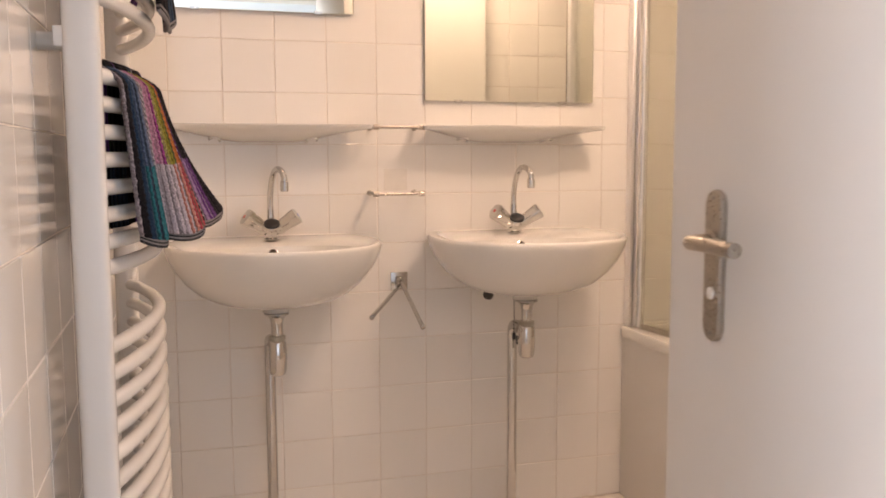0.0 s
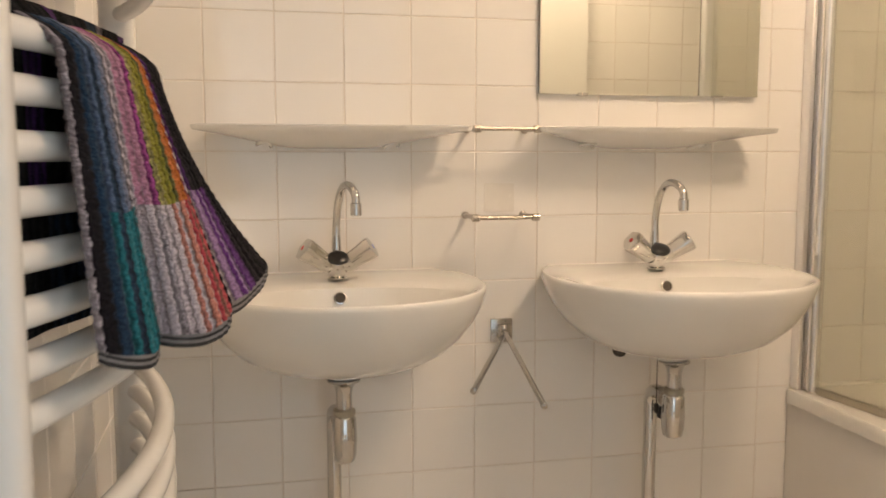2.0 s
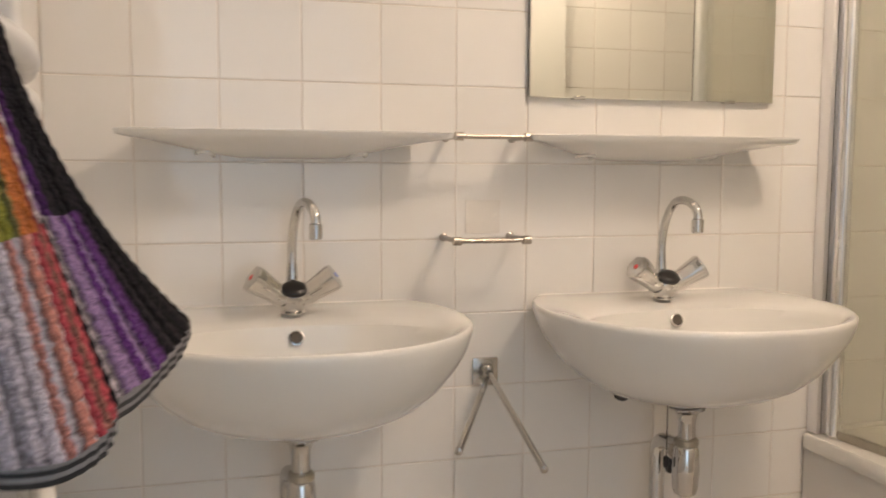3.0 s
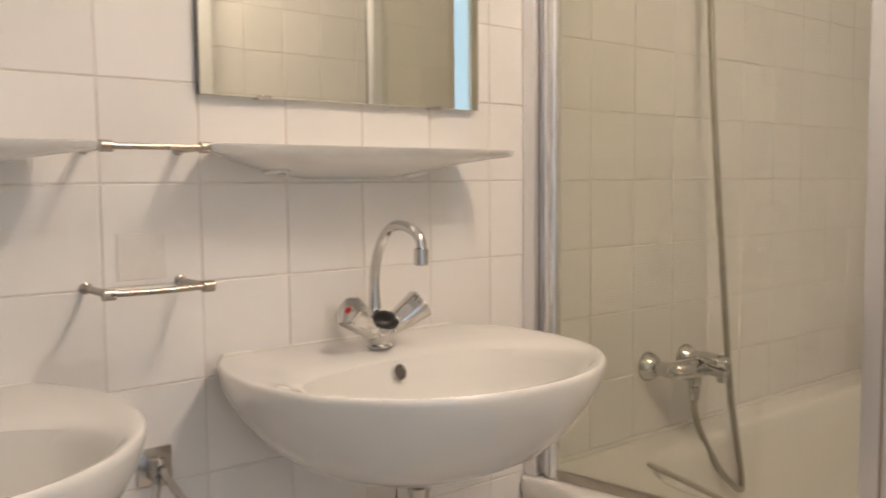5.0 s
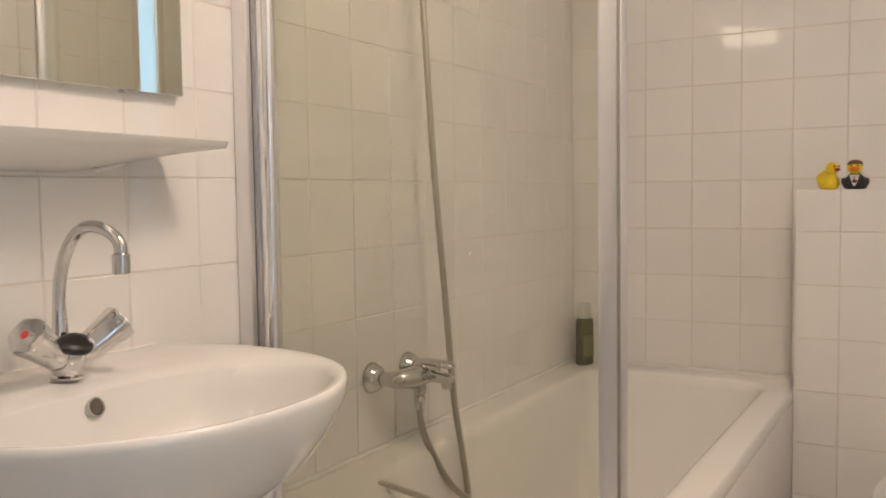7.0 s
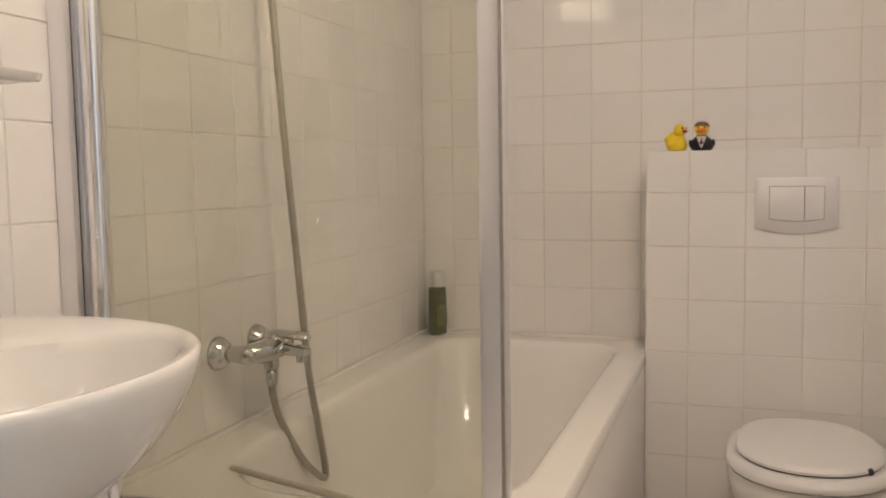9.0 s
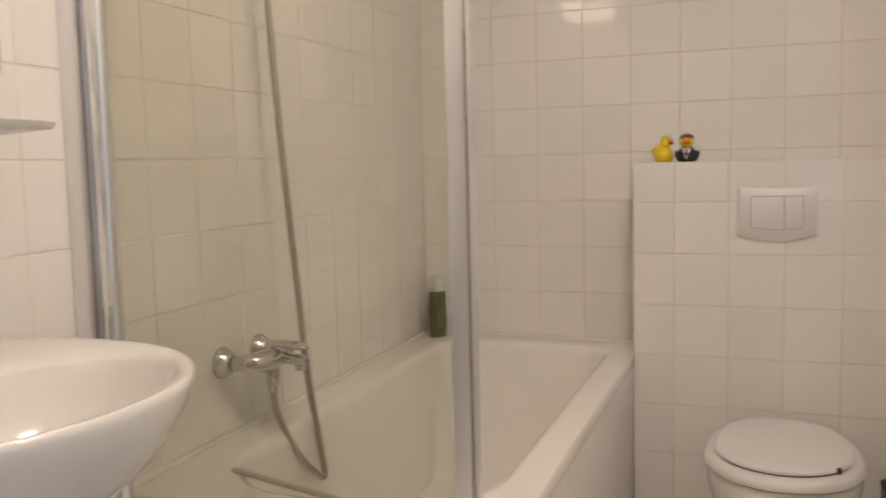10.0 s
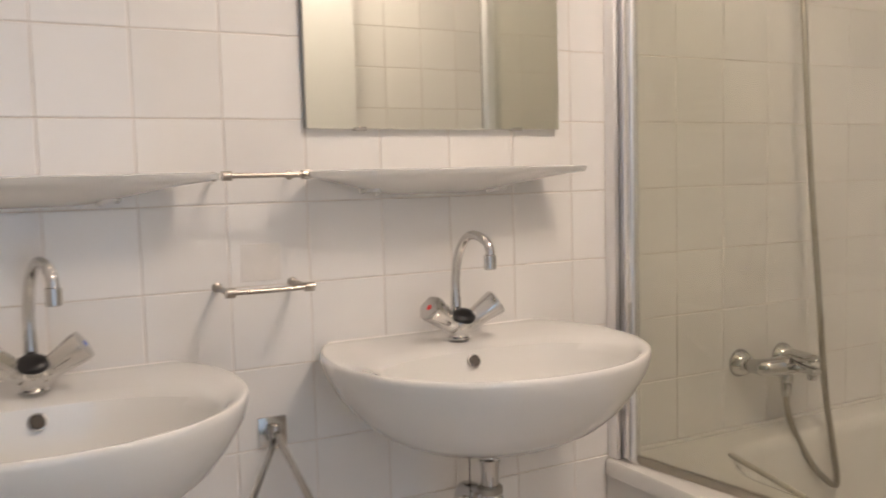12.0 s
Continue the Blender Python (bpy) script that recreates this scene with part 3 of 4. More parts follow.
def towel_material(name, stops_top, stops_low, split):
    """Striped terry: colour bands across u, a second set below the split in v."""
    m = bpy.data.materials.new(name)
    m.use_nodes = True
    nt = m.node_tree
    b = nt.nodes["Principled BSDF"]
    uv = nt.nodes.new("ShaderNodeUVMap")
    uv.uv_map = "weave"
    sep = nt.nodes.new("ShaderNodeSeparateXYZ")
    nt.links.new(uv.outputs[0], sep.inputs[0])
    noise_t = nt.nodes.new("ShaderNodeTexNoise")
    noise_t.inputs["Scale"].default_value, noise_t.inputs["Detail"].default_value = 60, 3
    nt.links.new(uv.outputs[0], noise_t.inputs["Vector"])
    jit = nt.nodes.new("ShaderNodeMath")
    jit.operation = "MULTIPLY_ADD"
    jit.inputs[1].default_value = 0.014
    nt.links.new(noise_t.outputs[0], jit.inputs[0])
    nt.links.new(sep.outputs[0], jit.inputs[2])
    ramps = []
    for stops in (stops_top, stops_low):
        r = nt.nodes.new("ShaderNodeValToRGB")
        r.color_ramp.interpolation = "CONSTANT"
        el = r.color_ramp.elements
        while len(el) > 1:
            el.remove(el[-1])
        el[0].position, el[0].color = 0, (*stops[0][1], 1)
        for p, c in stops[1:]:
            e = el.new(p)
            e.color = (*c, 1)
        nt.links.new(jit.outputs[0], r.inputs[0])
        ramps.append(r)
    gt = nt.nodes.new("ShaderNodeMath")
    gt.operation = "GREATER_THAN"
    gt.inputs[1].default_value = split
    nt.links.new(sep.outputs[1], gt.inputs[0])
    mix = nt.nodes.new("ShaderNodeMix")
    mix.data_type = "RGBA"
    nt.links.new(gt.outputs[0], mix.inputs[0])
    nt.links.new(ramps[0].outputs[0], mix.inputs[6])
    nt.links.new(ramps[1].outputs[0], mix.inputs[7])
    # fine ribs: grooves between yarns darkened, as shade in the colour
    rib = nt.nodes.new("ShaderNodeTexWave")
    rib.inputs["Scale"].default_value, rib.inputs["Distortion"].default_value, rib.inputs["Detail"].default_value = 7.0, 1.5, 3
    rib.inputs["Detail Scale"].default_value = 6
    nt.links.new(uv.outputs[0], rib.inputs["Vector"])
    loopn = nt.nodes.new("ShaderNodeTexNoise")
    loopn.inputs["Scale"].default_value, loopn.inputs["Detail"].default_value = 110, 3
    nt.links.new(uv.outputs[0], loopn.inputs["Vector"])
    mul = nt.nodes.new("ShaderNodeMix")
    mul.data_type, mul.blend_type = "RGBA", "MULTIPLY"
    rr = nt.nodes.new("ShaderNodeMapRange")
    rr.inputs[2].default_value, rr.inputs[3].default_value, rr.inputs[4].default_value = 0.4, 0.35, 1.1
    nt.links.new(rib.outputs["Fac"], rr.inputs[0])
    mul.inputs[0].default_value = 1
    nt.links.new(mix.outputs[2], mul.inputs[6])
    nt.links.new(rr.outputs[0], mul.inputs[7])
    # hollows between the terry loops get the same painted shade
    mul2 = nt.nodes.new("ShaderNodeMix")
    mul2.data_type, mul2.blend_type = "RGBA", "MULTIPLY"
    r2 = nt.nodes.new("ShaderNodeMapRange")
    r2.inputs[1].default_value, r2.inputs[2].default_value, r2.inputs[3].default_value, r2.inputs[4].default_value = 0.3, 0.7, 0.45, 1.1
    nt.links.new(loopn.outputs[0], r2.inputs[0])
    mul2.inputs[0].default_value = 1
    nt.links.new(mul.outputs[2], mul2.inputs[6])
    nt.links.new(r2.outputs[0], mul2.inputs[7])
    nt.links.new(mul2.outputs[2], b.inputs["Base Color"])
    add = nt.nodes.new("ShaderNodeMath")
    add.operation = "ADD"
    nt.links.new(rib.outputs["Fac"], add.inputs[0])
    nt.links.new(loopn.outputs[0], add.inputs[1])
    bp = nt.nodes.new("ShaderNodeBump")
    bp.inputs["Strength"].default_value, bp.inputs["Distance"].default_value = 1.0, 0.0045
    nt.links.new(add.outputs[0], bp.inputs["Height"])
    nt.links.new(bp.outputs[0], b.inputs["Normal"])
    b.inputs["Roughness"].default_value = 0.95
    b.inputs["Sheen Weight"].default_value = 0.02
    b.inputs["Specular IOR Level"].default_value = 0.15
    return m


GY, LG, NV, BK, TL = (0.34, 0.30, 0.35), (0.60, 0.53, 0.60), (0.022, 0.050, 0.095), (0.012, 0.010, 0.014), (0.022, 0.19, 0.24)
BL, PK, MG, OL, OR, PU, WT, SA, RD = (0.10, 0.15, 0.26), (0.50, 0.24, 0.36), (0.50, 0.10, 0.36), (0.30, 0.28, 0.05), (0.56, 0.17, 0.05), (0.13, 0.04, 0.21), (0.60, 0.54, 0.56), (0.62, 0.26, 0.22), (0.52, 0.08, 0.10)
DG, VI, YO, ST = (0.13, 0.15, 0.04), (0.34, 0.22, 0.44), (0.46, 0.41, 0.17), (0.24, 0.26, 0.36)
TOWEL = towel_material("striped_terry", [(0, LG), (0.014, BK), (0.045, NV), (0.09, BL), (0.12, NV), (0.15, BL), (0.19, ST), (0.225, GY), (0.255, LG), (0.285, GY), (0.305, LG), (0.335, PK), (0.36, LG), (0.372, PK), (0.40, MG), (0.435, BK), (0.443, YO), (0.475, OL), (0.52, DG), (0.54, YO), (0.56, OR), (0.63, RD), (0.65, WT), (0.67, VI), (0.70, PU), (0.74, BK)], [(0, LG), (0.014, BK), (0.045, NV), (0.080, TL), (0.125, NV), (0.15, TL), (0.20, NV), (0.22, TL), (0.262, LG), (0.278, BK), (0.31, LG), (0.345, GY), (0.36, LG), (0.42, GY), (0.435, LG), (0.485, SA), (0.515, LG), (0.54, SA), (0.575, WT), (0.59, RD), (0.625, SA), (0.65, RD), (0.685, BK), (0.70, LG), (0.725, VI), (0.765, PU), (0.79, VI), (0.82, PU), (0.86, BK)], 0.57)
TOWEL_DARK = towel_material("dark_terry", [(0, BK), (0.2, PU), (0.3, BK), (0.5, NV), (0.62, GY), (0.7, BK), (0.85, PU)], [(0, BK), (0.3, NV), (0.5, BK), (0.7, PU)], 0.6)
HEM = material("grey_hem", (0.20, 0.19, 0.20), 0.9, spread=0.3, size=60, bump=0.5, bump_size=400)
HEM_DARK = material("dark_hem", (0.02, 0.02, 0.022), 0.9, spread=0.2, size=60, bump=0.5, bump_size=400)


def cloth(name, fn, nu, nv, mat, parent, thick=0.007, label=""):
    """Sheet given by fn(u, v), thickened both ways, with its weave coordinates."""
    bm = bmesh.new()
    uvl = bm.loops.layers.uv.new("weave")
    sheets = []
    for off in (0.5, -0.5):
        grid = []
        for j in range(nv + 1):
            row = []
            for i in range(nu + 1):
                u, v = i / nu, j / nv
                p = Vector(fn(u, v))
                du = Vector(fn(min(1, u + 0.01), v)) - Vector(fn(max(0, u - 0.01), v))
                dv = Vector(fn(u, min(1, v + 0.01))) - Vector(fn(u, max(0, v - 0.01)))
                nrm = du.cross(dv)
                nrm = nrm.normalized() if nrm.length > 1e-9 else Vector((1, 0, 0))
                row.append((bm.verts.new(p + nrm * thick * off), u, v))
            grid.append(row)
        sheets.append(grid)
    def quad(q):
        f = bm.faces.new([c[0] for c in q])
        for lp, c in zip(f.loops, q):
            lp[uvl].uv = (c[1], c[2])
    A, B = sheets
    for j in range(nv):
        for i in range(nu):
            quad((A[j][i], A[j][i + 1], A[j + 1][i + 1], A[j + 1][i]))
            quad((B[j][i], B[j + 1][i], B[j + 1][i + 1], B[j][i + 1]))
    for i in range(nu):
        quad((A[0][i], B[0][i], B[0][i + 1], A[0][i + 1]))
        quad((A[nv][i], A[nv][i + 1], B[nv][i + 1], B[nv][i]))
    for j in range(nv):
        quad((A[j][0], A[j + 1][0], B[j + 1][0], B[j][0]))
        quad((A[j][nu], B[j][nu], B[j + 1][nu], A[j + 1][nu]))
    return finish(bm, name, mat, parent, True, label, 70)


TOP_Z = 1.300


def rail_x(y):
    return RX + 0.075 * math.sin(math.pi * min(1, max(0, (y - RY0) / (RY1 - RY0)))) ** 0.8


HEM_LINE = ((0.0, Vector((-0.787, -1.312, 1.058))), (0.30, Vector((-0.758, -1.239, 1.057))), (0.70, Vector((-0.696, -1.184, 1.066))), (1.0, Vector((-0.658, -0.992, 1.076))))


def main_towel(u, v):
    """Front half: gathered over the rail, falling in two rounded folds and a flap."""
    k = 0 if u < 0.30 else 1 if u < 0.70 else 2
    (a, p), (b, q) = HEM_LINE[k], HEM_LINE[k + 1]
    s = (u - a) / (b - a)
    out = Vector((q.y - p.y, p.x - q.x, 0)).normalized()
    bulge = math.sin(math.pi * s) ** 0.7 if 0 < s < 1 else 0.0
    hem = p.lerp(q, s) + out * bulge * (0.020, 0.022, 0.004)[k] + Vector((0, 0, -(0.012, 0.011, 0.004)[k] * bulge))
    yt = -1.308 + 0.190 * u
    top = Vector((rail_x(yt) + 0.017 + 0.005 * bulge, yt, TOP_Z))
    w = v ** (1.0 + 3.6 * max(0, u - 0.6))
    x, y = top.x + (hem.x - top.x) * v ** (1 + 1.5 * max(0, u - 0.6)), top.y + (hem.y - top.y) * w
    z = top.z + (hem.z - top.z) * v
    x += 0.0010 * math.sin(u * 2 * math.pi * 32) + 0.0006 * math.sin(v * 160 + 40 * u)
    if v < 0.12:
        c = (0.12 - v) / 0.12
        x -= 0.026 * c ** 2
        z -= 0.004 * c
    return (x, y, z)


tw = thing("striped_towel", (0, 0, 0), "multicoloured striped terry towel draped over radiator rails", "towel")
cloth("front_half", main_towel, 240, 110, TOWEL, tw)
cloth("back_half", lambda u, v: (rail_x(-1.34 + 0.30 * u) - 0.020 + 0.003 * math.sin(u * 17), -1.34 + 0.30 * u, TOP_Z - 0.002 - 0.235 * v), 30, 12, TOWEL_DARK, tw, 0.006, "dark purple back half between the rails")
cloth("fold_over", lambda u, v: tuple(a + (b - a) * v for a, b in zip(main_towel(u, 0.0), (rail_x(-1.34 + 0.30 * u) - 0.020, -1.34 + 0.30 * u, TOP_Z - 0.002)))[:2] + (TOP_Z - 0.003 + 0.010 * math.sin(math.pi * v),), 40, 8, TOWEL_DARK, tw, 0.006)
for k in range(4):
    part("hem_stripe", tube([Vector(main_towel(i / 60, 1.0)) + Vector((0.0012, 0, -0.0010 - 0.0026 * k)) for i in range(61)], 0.0024, 8), HEM if k % 2 == 0 else HEM_DARK, tw, "grey hem stripe" if k % 2 == 0 else "")

tw2 = thing("dark_towel", (0, 0, 0), "dark folded towel hung over the upper radiator rails", "towel")
cloth("front_half", lambda u, v: (rail_x(-1.18 + 0.30 * u) + 0.018 + 0.02 * v + 0.006 * math.sin(u * 14) * v, -1.18 + 0.30 * u, 1.645 - (0.238 + 0.02 * math.sin(u * 6)) * v), 40, 24, TOWEL_DARK, tw2)
cloth("back_half", lambda u, v: (rail_x(-1.18 + 0.30 * u) - 0.020, -1.18 + 0.30 * u, 1.645 - 0.20 * v), 24, 10, TOWEL_DARK, tw2)
cloth("fold_over", lambda u, v: (rail_x(-1.18 + 0.30 * u) + 0.018 - 0.038 * v, -1.18 + 0.30 * u, 1.645 + 0.008 * math.sin(math.pi * v)), 24, 8, TOWEL_DARK, tw2)
for k in range(3):
    part("hem_stripe", tube([(rail_x(-1.18 + 0.30 * i / 30) + 0.038 + 0.006 * math.sin(i / 30 * 14), -1.18 + 0.30 * i / 30, 1.645 - 0.238 - 0.02 * math.sin(i / 5) - 0.004 * k) for i in range(31)], 0.004, 8), HEM if k % 2 == 0 else HEM_DARK, tw2)

# ---- bath ----
BX0, BX1, BW, BZ = 0.687, XF - 0.001, 0.7465, 0.592


def rounded(x0, x1, y0, y1, r, z, n=10, head=None):
    """Loop with corners of radius r, or head at the x0 end."""
    pts = []
    h = head or r
    for cx, cy, a0, r in ((x1 - r, y1 - r, 0, r), (x0 + h, y1 - h, 90, h), (x0 + h, y0 + h, 180, h), (x1 - r, y0 + r, 270, r)):
        for k in range(n):
            a = radians(a0 + 90 * k / (n - 1))
            pts.append((cx + r * math.cos(a), cy + r * math.sin(a), z))
    return pts


bath = thing("bathtub", (0, 0, 0), "white built-in acrylic bathtub with flat rim", "bathtub")
wx0, wx1, wy0, wy1 = BX0 + 0.188, BX1 - 0.105, -BW + 0.086, -0.105
loops = [rounded(BX0, BX1, -BW, -0.001, 0.012, BZ - 0.035), rounded(BX0, BX1, -BW, -0.001, 0.012, BZ - 0.006), rounded(BX0 + 0.005, BX1 - 0.003, -BW + 0.005, -0.004, 0.012, BZ),
         rounded(wx0 - 0.022, wx1 + 0.022, wy0 - 0.022, wy1 + 0.022, 0.115, BZ + 0.0005, head=0.222), rounded(wx0 - 0.008, wx1 + 0.008, wy0 - 0.008, wy1 + 0.008, 0.105, BZ - 0.002, head=0.208), rounded(wx0 + 0.002, wx1 - 0.002, wy0 + 0.002, wy1 - 0.002, 0.10, BZ - 0.009, head=0.198), rounded(wx0 + 0.010, wx1 - 0.011, wy0 + 0.009, wy1 - 0.009, 0.10, BZ - 0.030, head=0.19),
         rounded(wx0 + 0.030, wx1 - 0.05, wy0 + 0.022, wy1 - 0.022, 0.11, BZ - 0.16, head=0.18), rounded(wx0 + 0.06, wx1 - 0.14, wy0 + 0.042, wy1 - 0.042, 0.12, BZ - 0.32, head=0.16), rounded(wx0 + 0.09, wx1 - 0.22, wy0 + 0.07, wy1 - 0.07, 0.12, BZ - 0.375, head=0.14), rounded(wx0 + 0.16, wx1 - 0.30, wy0 + 0.14, wy1 - 0.14, 0.10, BZ - 0.392)]
part("tub", rings(loops, cap0=False), ACRYLIC, bath)
part("end_panel", box(BX0 + 0.008, BX0 + 0.022, -BW + 0.01, -0.002, 0.0, BZ - 0.03, 0.002), PANEL, bath, "plain white end panel")
part("side_panel", box(BX0 + 0.023, XF - 0.004, -BW + 0.0008, -BW + 0.016, 0.0, BZ - 0.034, 0.001), PANEL, bath, "plain white side panel")
part("sealant_line", tube([(BX0 + 0.02, -0.004, BZ + 0.001), (BX1 - 0.004, -0.004, BZ + 0.001), (BX1 - 0.004, -BW, BZ + 0.001)], 0.0080, 10), SILICONE, bath)
# Added grey bead: stands for the shade at the tub's near inner lip.
part("ledge_shade_strip", tube([(0.9425, -0.140, BZ + 0.001), (0.940, -0.149, BZ + 0.002), (0.877, -0.364, BZ + 0.002), (0.862, -0.415, BZ + 0.001)], 0.0062, 12), LEDGE_SHADE, bath, "greyish strip standing for shade along the near ledge")
part("waste", lathe([(0.033, 0), (0.033, 0.003), (0.02, 0.004)], 24, Matrix.Translation((wx0 + 0.32, -BW / 2, BZ - 0.3925))), CHROME, bath, "chrome waste")

# ---- bath screen ----
SX, SZ0, SZ1 = 0.727, BZ + 0.006, 2.02
HY, SLEN = -0.058, 0.631
scr = thing("bath_screen", (SX, HY, 0), "hinged clear glass bath screen with polished aluminium profiles", "bath screen")
part("wall_profile", box(-0.027, 0.022, -0.034 - HY, -0.0005 - HY, SZ0 - 0.004, SZ1, 0.003), ALU, scr)
part("hinge_tube", lathe([(0.013, SZ0 - 0.004), (0.0165, SZ0), (0.0165, SZ1 - 0.004), (0.012, SZ1)], 28), TUBE, scr, "bright chrome hinge tube")
part("profile_joint", box(-0.0150, -0.0142, -0.0352 - HY, -0.034 - HY, SZ0, SZ1 - 0.002), DARK, scr)
part("hinge_seal", box(-0.004, 0.004, -0.044 - HY, -0.034 - HY, SZ0, SZ1 - 0.002), ALU, scr)
SWING = pose(0, 0, 0, 0, 0, 7.0)


def swung(bm):
    bm.transform(SWING)
    return bm


g = part("glass_pane", swung(box(-0.003, 0.003, -SLEN + 0.010, -0.014, SZ0 + 0.012, SZ1 - 0.004)), GLASS, scr, "clear slightly green glass pane")
part("edge_profile", swung(box(-0.025, 0.020, -SLEN - 0.012, -SLEN + 0.026, SZ0 + 0.002, SZ1, 0.006, 3)), ALU, scr)
part("edge_seal", swung(box(-0.0272, -0.0252, -SLEN - 0.009, -SLEN - 0.004, SZ0 + 0.004, SZ1 - 0.004)), HOLDER, scr)
part("bottom_seal", swung(box(-0.006, 0.006, -SLEN + 0.025, -0.018, BZ + 0.001, SZ0 + 0.014, 0.002)), HOSE, scr, "grey brown sealing strip")

# ---- bath mixer and shower hose ----
mx = thing("bath_mixer", (1.194, 0, 0.761), "chrome wall-mounted single-lever bath and shower mixer", "tap")
for px in (-0.075, 0.075):
    part("rosette", lathe([(0.036, 0), (0.036, 0.004), (0.034, 0.008), (0.025, 0.024), (0.017, 0.030)], 28, along((px, 0, 0), (px, -0.1, 0))), CHROME, mx, "conical wall rosette")
part("inlet_nut", lathe([(0.017, 0.028), (0.023, 0.031), (0.023, 0.050), (0.018, 0.054)], 8, along((0.075, 0, 0), (0.075, -0.1, 0))), CHROME, mx)
arch = bend([(-0.075, -0.026, 0), (-0.075, -0.050, 0), (-0.066, -0.074, 0), (-0.038, -0.086, 0.001), (0, -0.088, 0.001), (0.038, -0.086, 0.001), (0.066, -0.074, 0), (0.075, -0.050, 0), (0.075, -0.040, 0)], 5)
part("body", tube(arch, 0.02, 20, radii=[0.0150 + 0.0105 * math.sin(math.pi * k / (len(arch) - 1)) ** 1.3 for k in range(len(arch))]), CHROME, mx)
part("cartridge_dome", lathe([(0.024, 0.012), (0.0245, 0.024), (0.021, 0.032), (0.010, 0.036)], 28, Matrix.Translation((0.012, -0.088, 0))), CHROME, mx)
lever_bm = rings([[(0.012 + hw * math.cos(g), y, z + hh * math.sin(g)) for g in [2 * math.pi * i / 20 for i in range(20)]] for y, z, hw, hh in ((-0.080, 0.030, 0.012, 0.004), (-0.090, 0.031, 0.020, 0.0085), (-0.125, 0.029, 0.020, 0.0085), (-0.158, 0.025, 0.017, 0.0075), (-0.166, 0.024, 0.010, 0.004))])
part("lever", lever_bm, CHROME, mx, "flat chrome lever over the spout")
spout_bm = rings([[(0.012 + hw * math.copysign(abs(math.cos(g)) ** 0.6, math.cos(g)), y, z + hh * math.copysign(abs(math.sin(g)) ** 0.6, math.sin(g))) for g in [2 * math.pi * i / 24 for i in range(24)]] for y, z, hw, hh in ((-0.080, -0.002, 0.017, 0.017), (-0.110, -0.001, 0.0165, 0.013), (-0.140, -0.004, 0.016, 0.011), (-0.160, -0.006, 0.015, 0.010), (-0.165, -0.007, 0.010, 0.006))])
part("spout", spout_bm, CHROME, mx)
part("spout_outlet", lathe([(0.012, -0.012), (0.012, -0.027), (0.009, -0.028)], 18, Matrix.Translation((0.012, -0.147, 0))), CHROME, mx)
part("hose_outlet", lathe([(0.015, -0.015), (0.0165, -0.022), (0.0155, -0.042), (0.011, -0.046), (0.0135, -0.050), (0.0125, -0.068), (0.0095, -0.078)], 20, Matrix.Translation((-0.004, -0.084, 0))), CHROME, mx)

hs = thing("shower_hose", (0, 0, 0), "grey metal shower hose looping down below the mixer", "shower hose")
hose_line = bend([(1.190, -0.084, 0.690), (1.190, -0.085, 0.665), (1.196, -0.097, 0.61), (1.228, -0.128, 0.52), (1.264, -0.145, 0.474), (1.290, -0.150, 0.459), (1.300, -0.146, 0.478), (1.297, -0.135, 0.56), (1.288, -0.118, 0.70), (1.283, -0.100, 0.95), (1.278, -0.078, 1.25), (1.274, -0.062, 1.55), (1.272, -0.052, 1.80), (1.272, -0.052, 1.96)], 10)
bm = tube(hose_line, 0.0075, 10, radii=[0.0075 + 0.0007 * (k % 2) for k in range(len(hose_line))])
part("hose", bm, HOSE, hs)
sh = thing("hand_shower", (1.272, 0, 1.96), "chrome hand shower in a wall holder above the bath", "hand shower")
part("holder", box(-0.016, 0.016, -0.045, 0, -0.02, 0.02, 0.005), CHROME, sh)
part("handle", tube(bend([(0, -0.052, 0.002), (0, -0.060, 0.08), (0, -0.085, 0.15)], 6), 0.012, 16), PLASTIC, sh)
part("shower_head", lathe([(0.012, -0.03), (0.030, -0.012), (0.042, 0.0), (0.042, 0.008), (0.036, 0.011)], 24, along((0, -0.090, 0.165), (0, -0.16, 0.12))), CHROME, sh)

# ---- shampoo bottle ----
bo = thing("shampoo_bottle", (2.29, -0.066, BZ + 0.0012), "flat green shampoo bottle with clear cap on bath rim", "bottle", turn=-20)
part("body", rings([rounded(-0.031 * s, 0.031 * s, -0.018 * s, 0.018 * s, 0.010 * s, z, 5) for s, z in ((0.9, 0), (1, 0.004), (1, 0.140), (0.96, 0.150), (0.80, 0.158))]), SOAP_GREEN, bo)
part("label", box(-0.026, 0.026, -0.0186, -0.0178, 0.028, 0.098), SOAP_LABEL, bo, "faded olive label")
for k, (w, z) in enumerate(((0.018, 0.122), (0.013, 0.116))):
    part("print_line", box(-w, w, -0.0188, -0.0180, z - 0.0015, z + 0.0015), SOAP_LABEL, bo)
part("cap", rings([rounded(-0.022 * s, 0.022 * s, -0.015 * s, 0.015 * s, 0.009 * s, z, 5) for s, z in ((1, 0.157), (1, 0.199), (0.95, 0.206), (0.6, 0.209))]), CLEARCAP, bo, "pale translucent cap")

# ---- rubber ducks on the ledge ----


def ball(c, r, bm=None, sub=2):
    bm = bm or bmesh.new()
    bmesh.ops.create_icosphere(bm, subdivisions=sub, radius=1, matrix=Matrix.LocRotScale(c, None, r))
    return bm


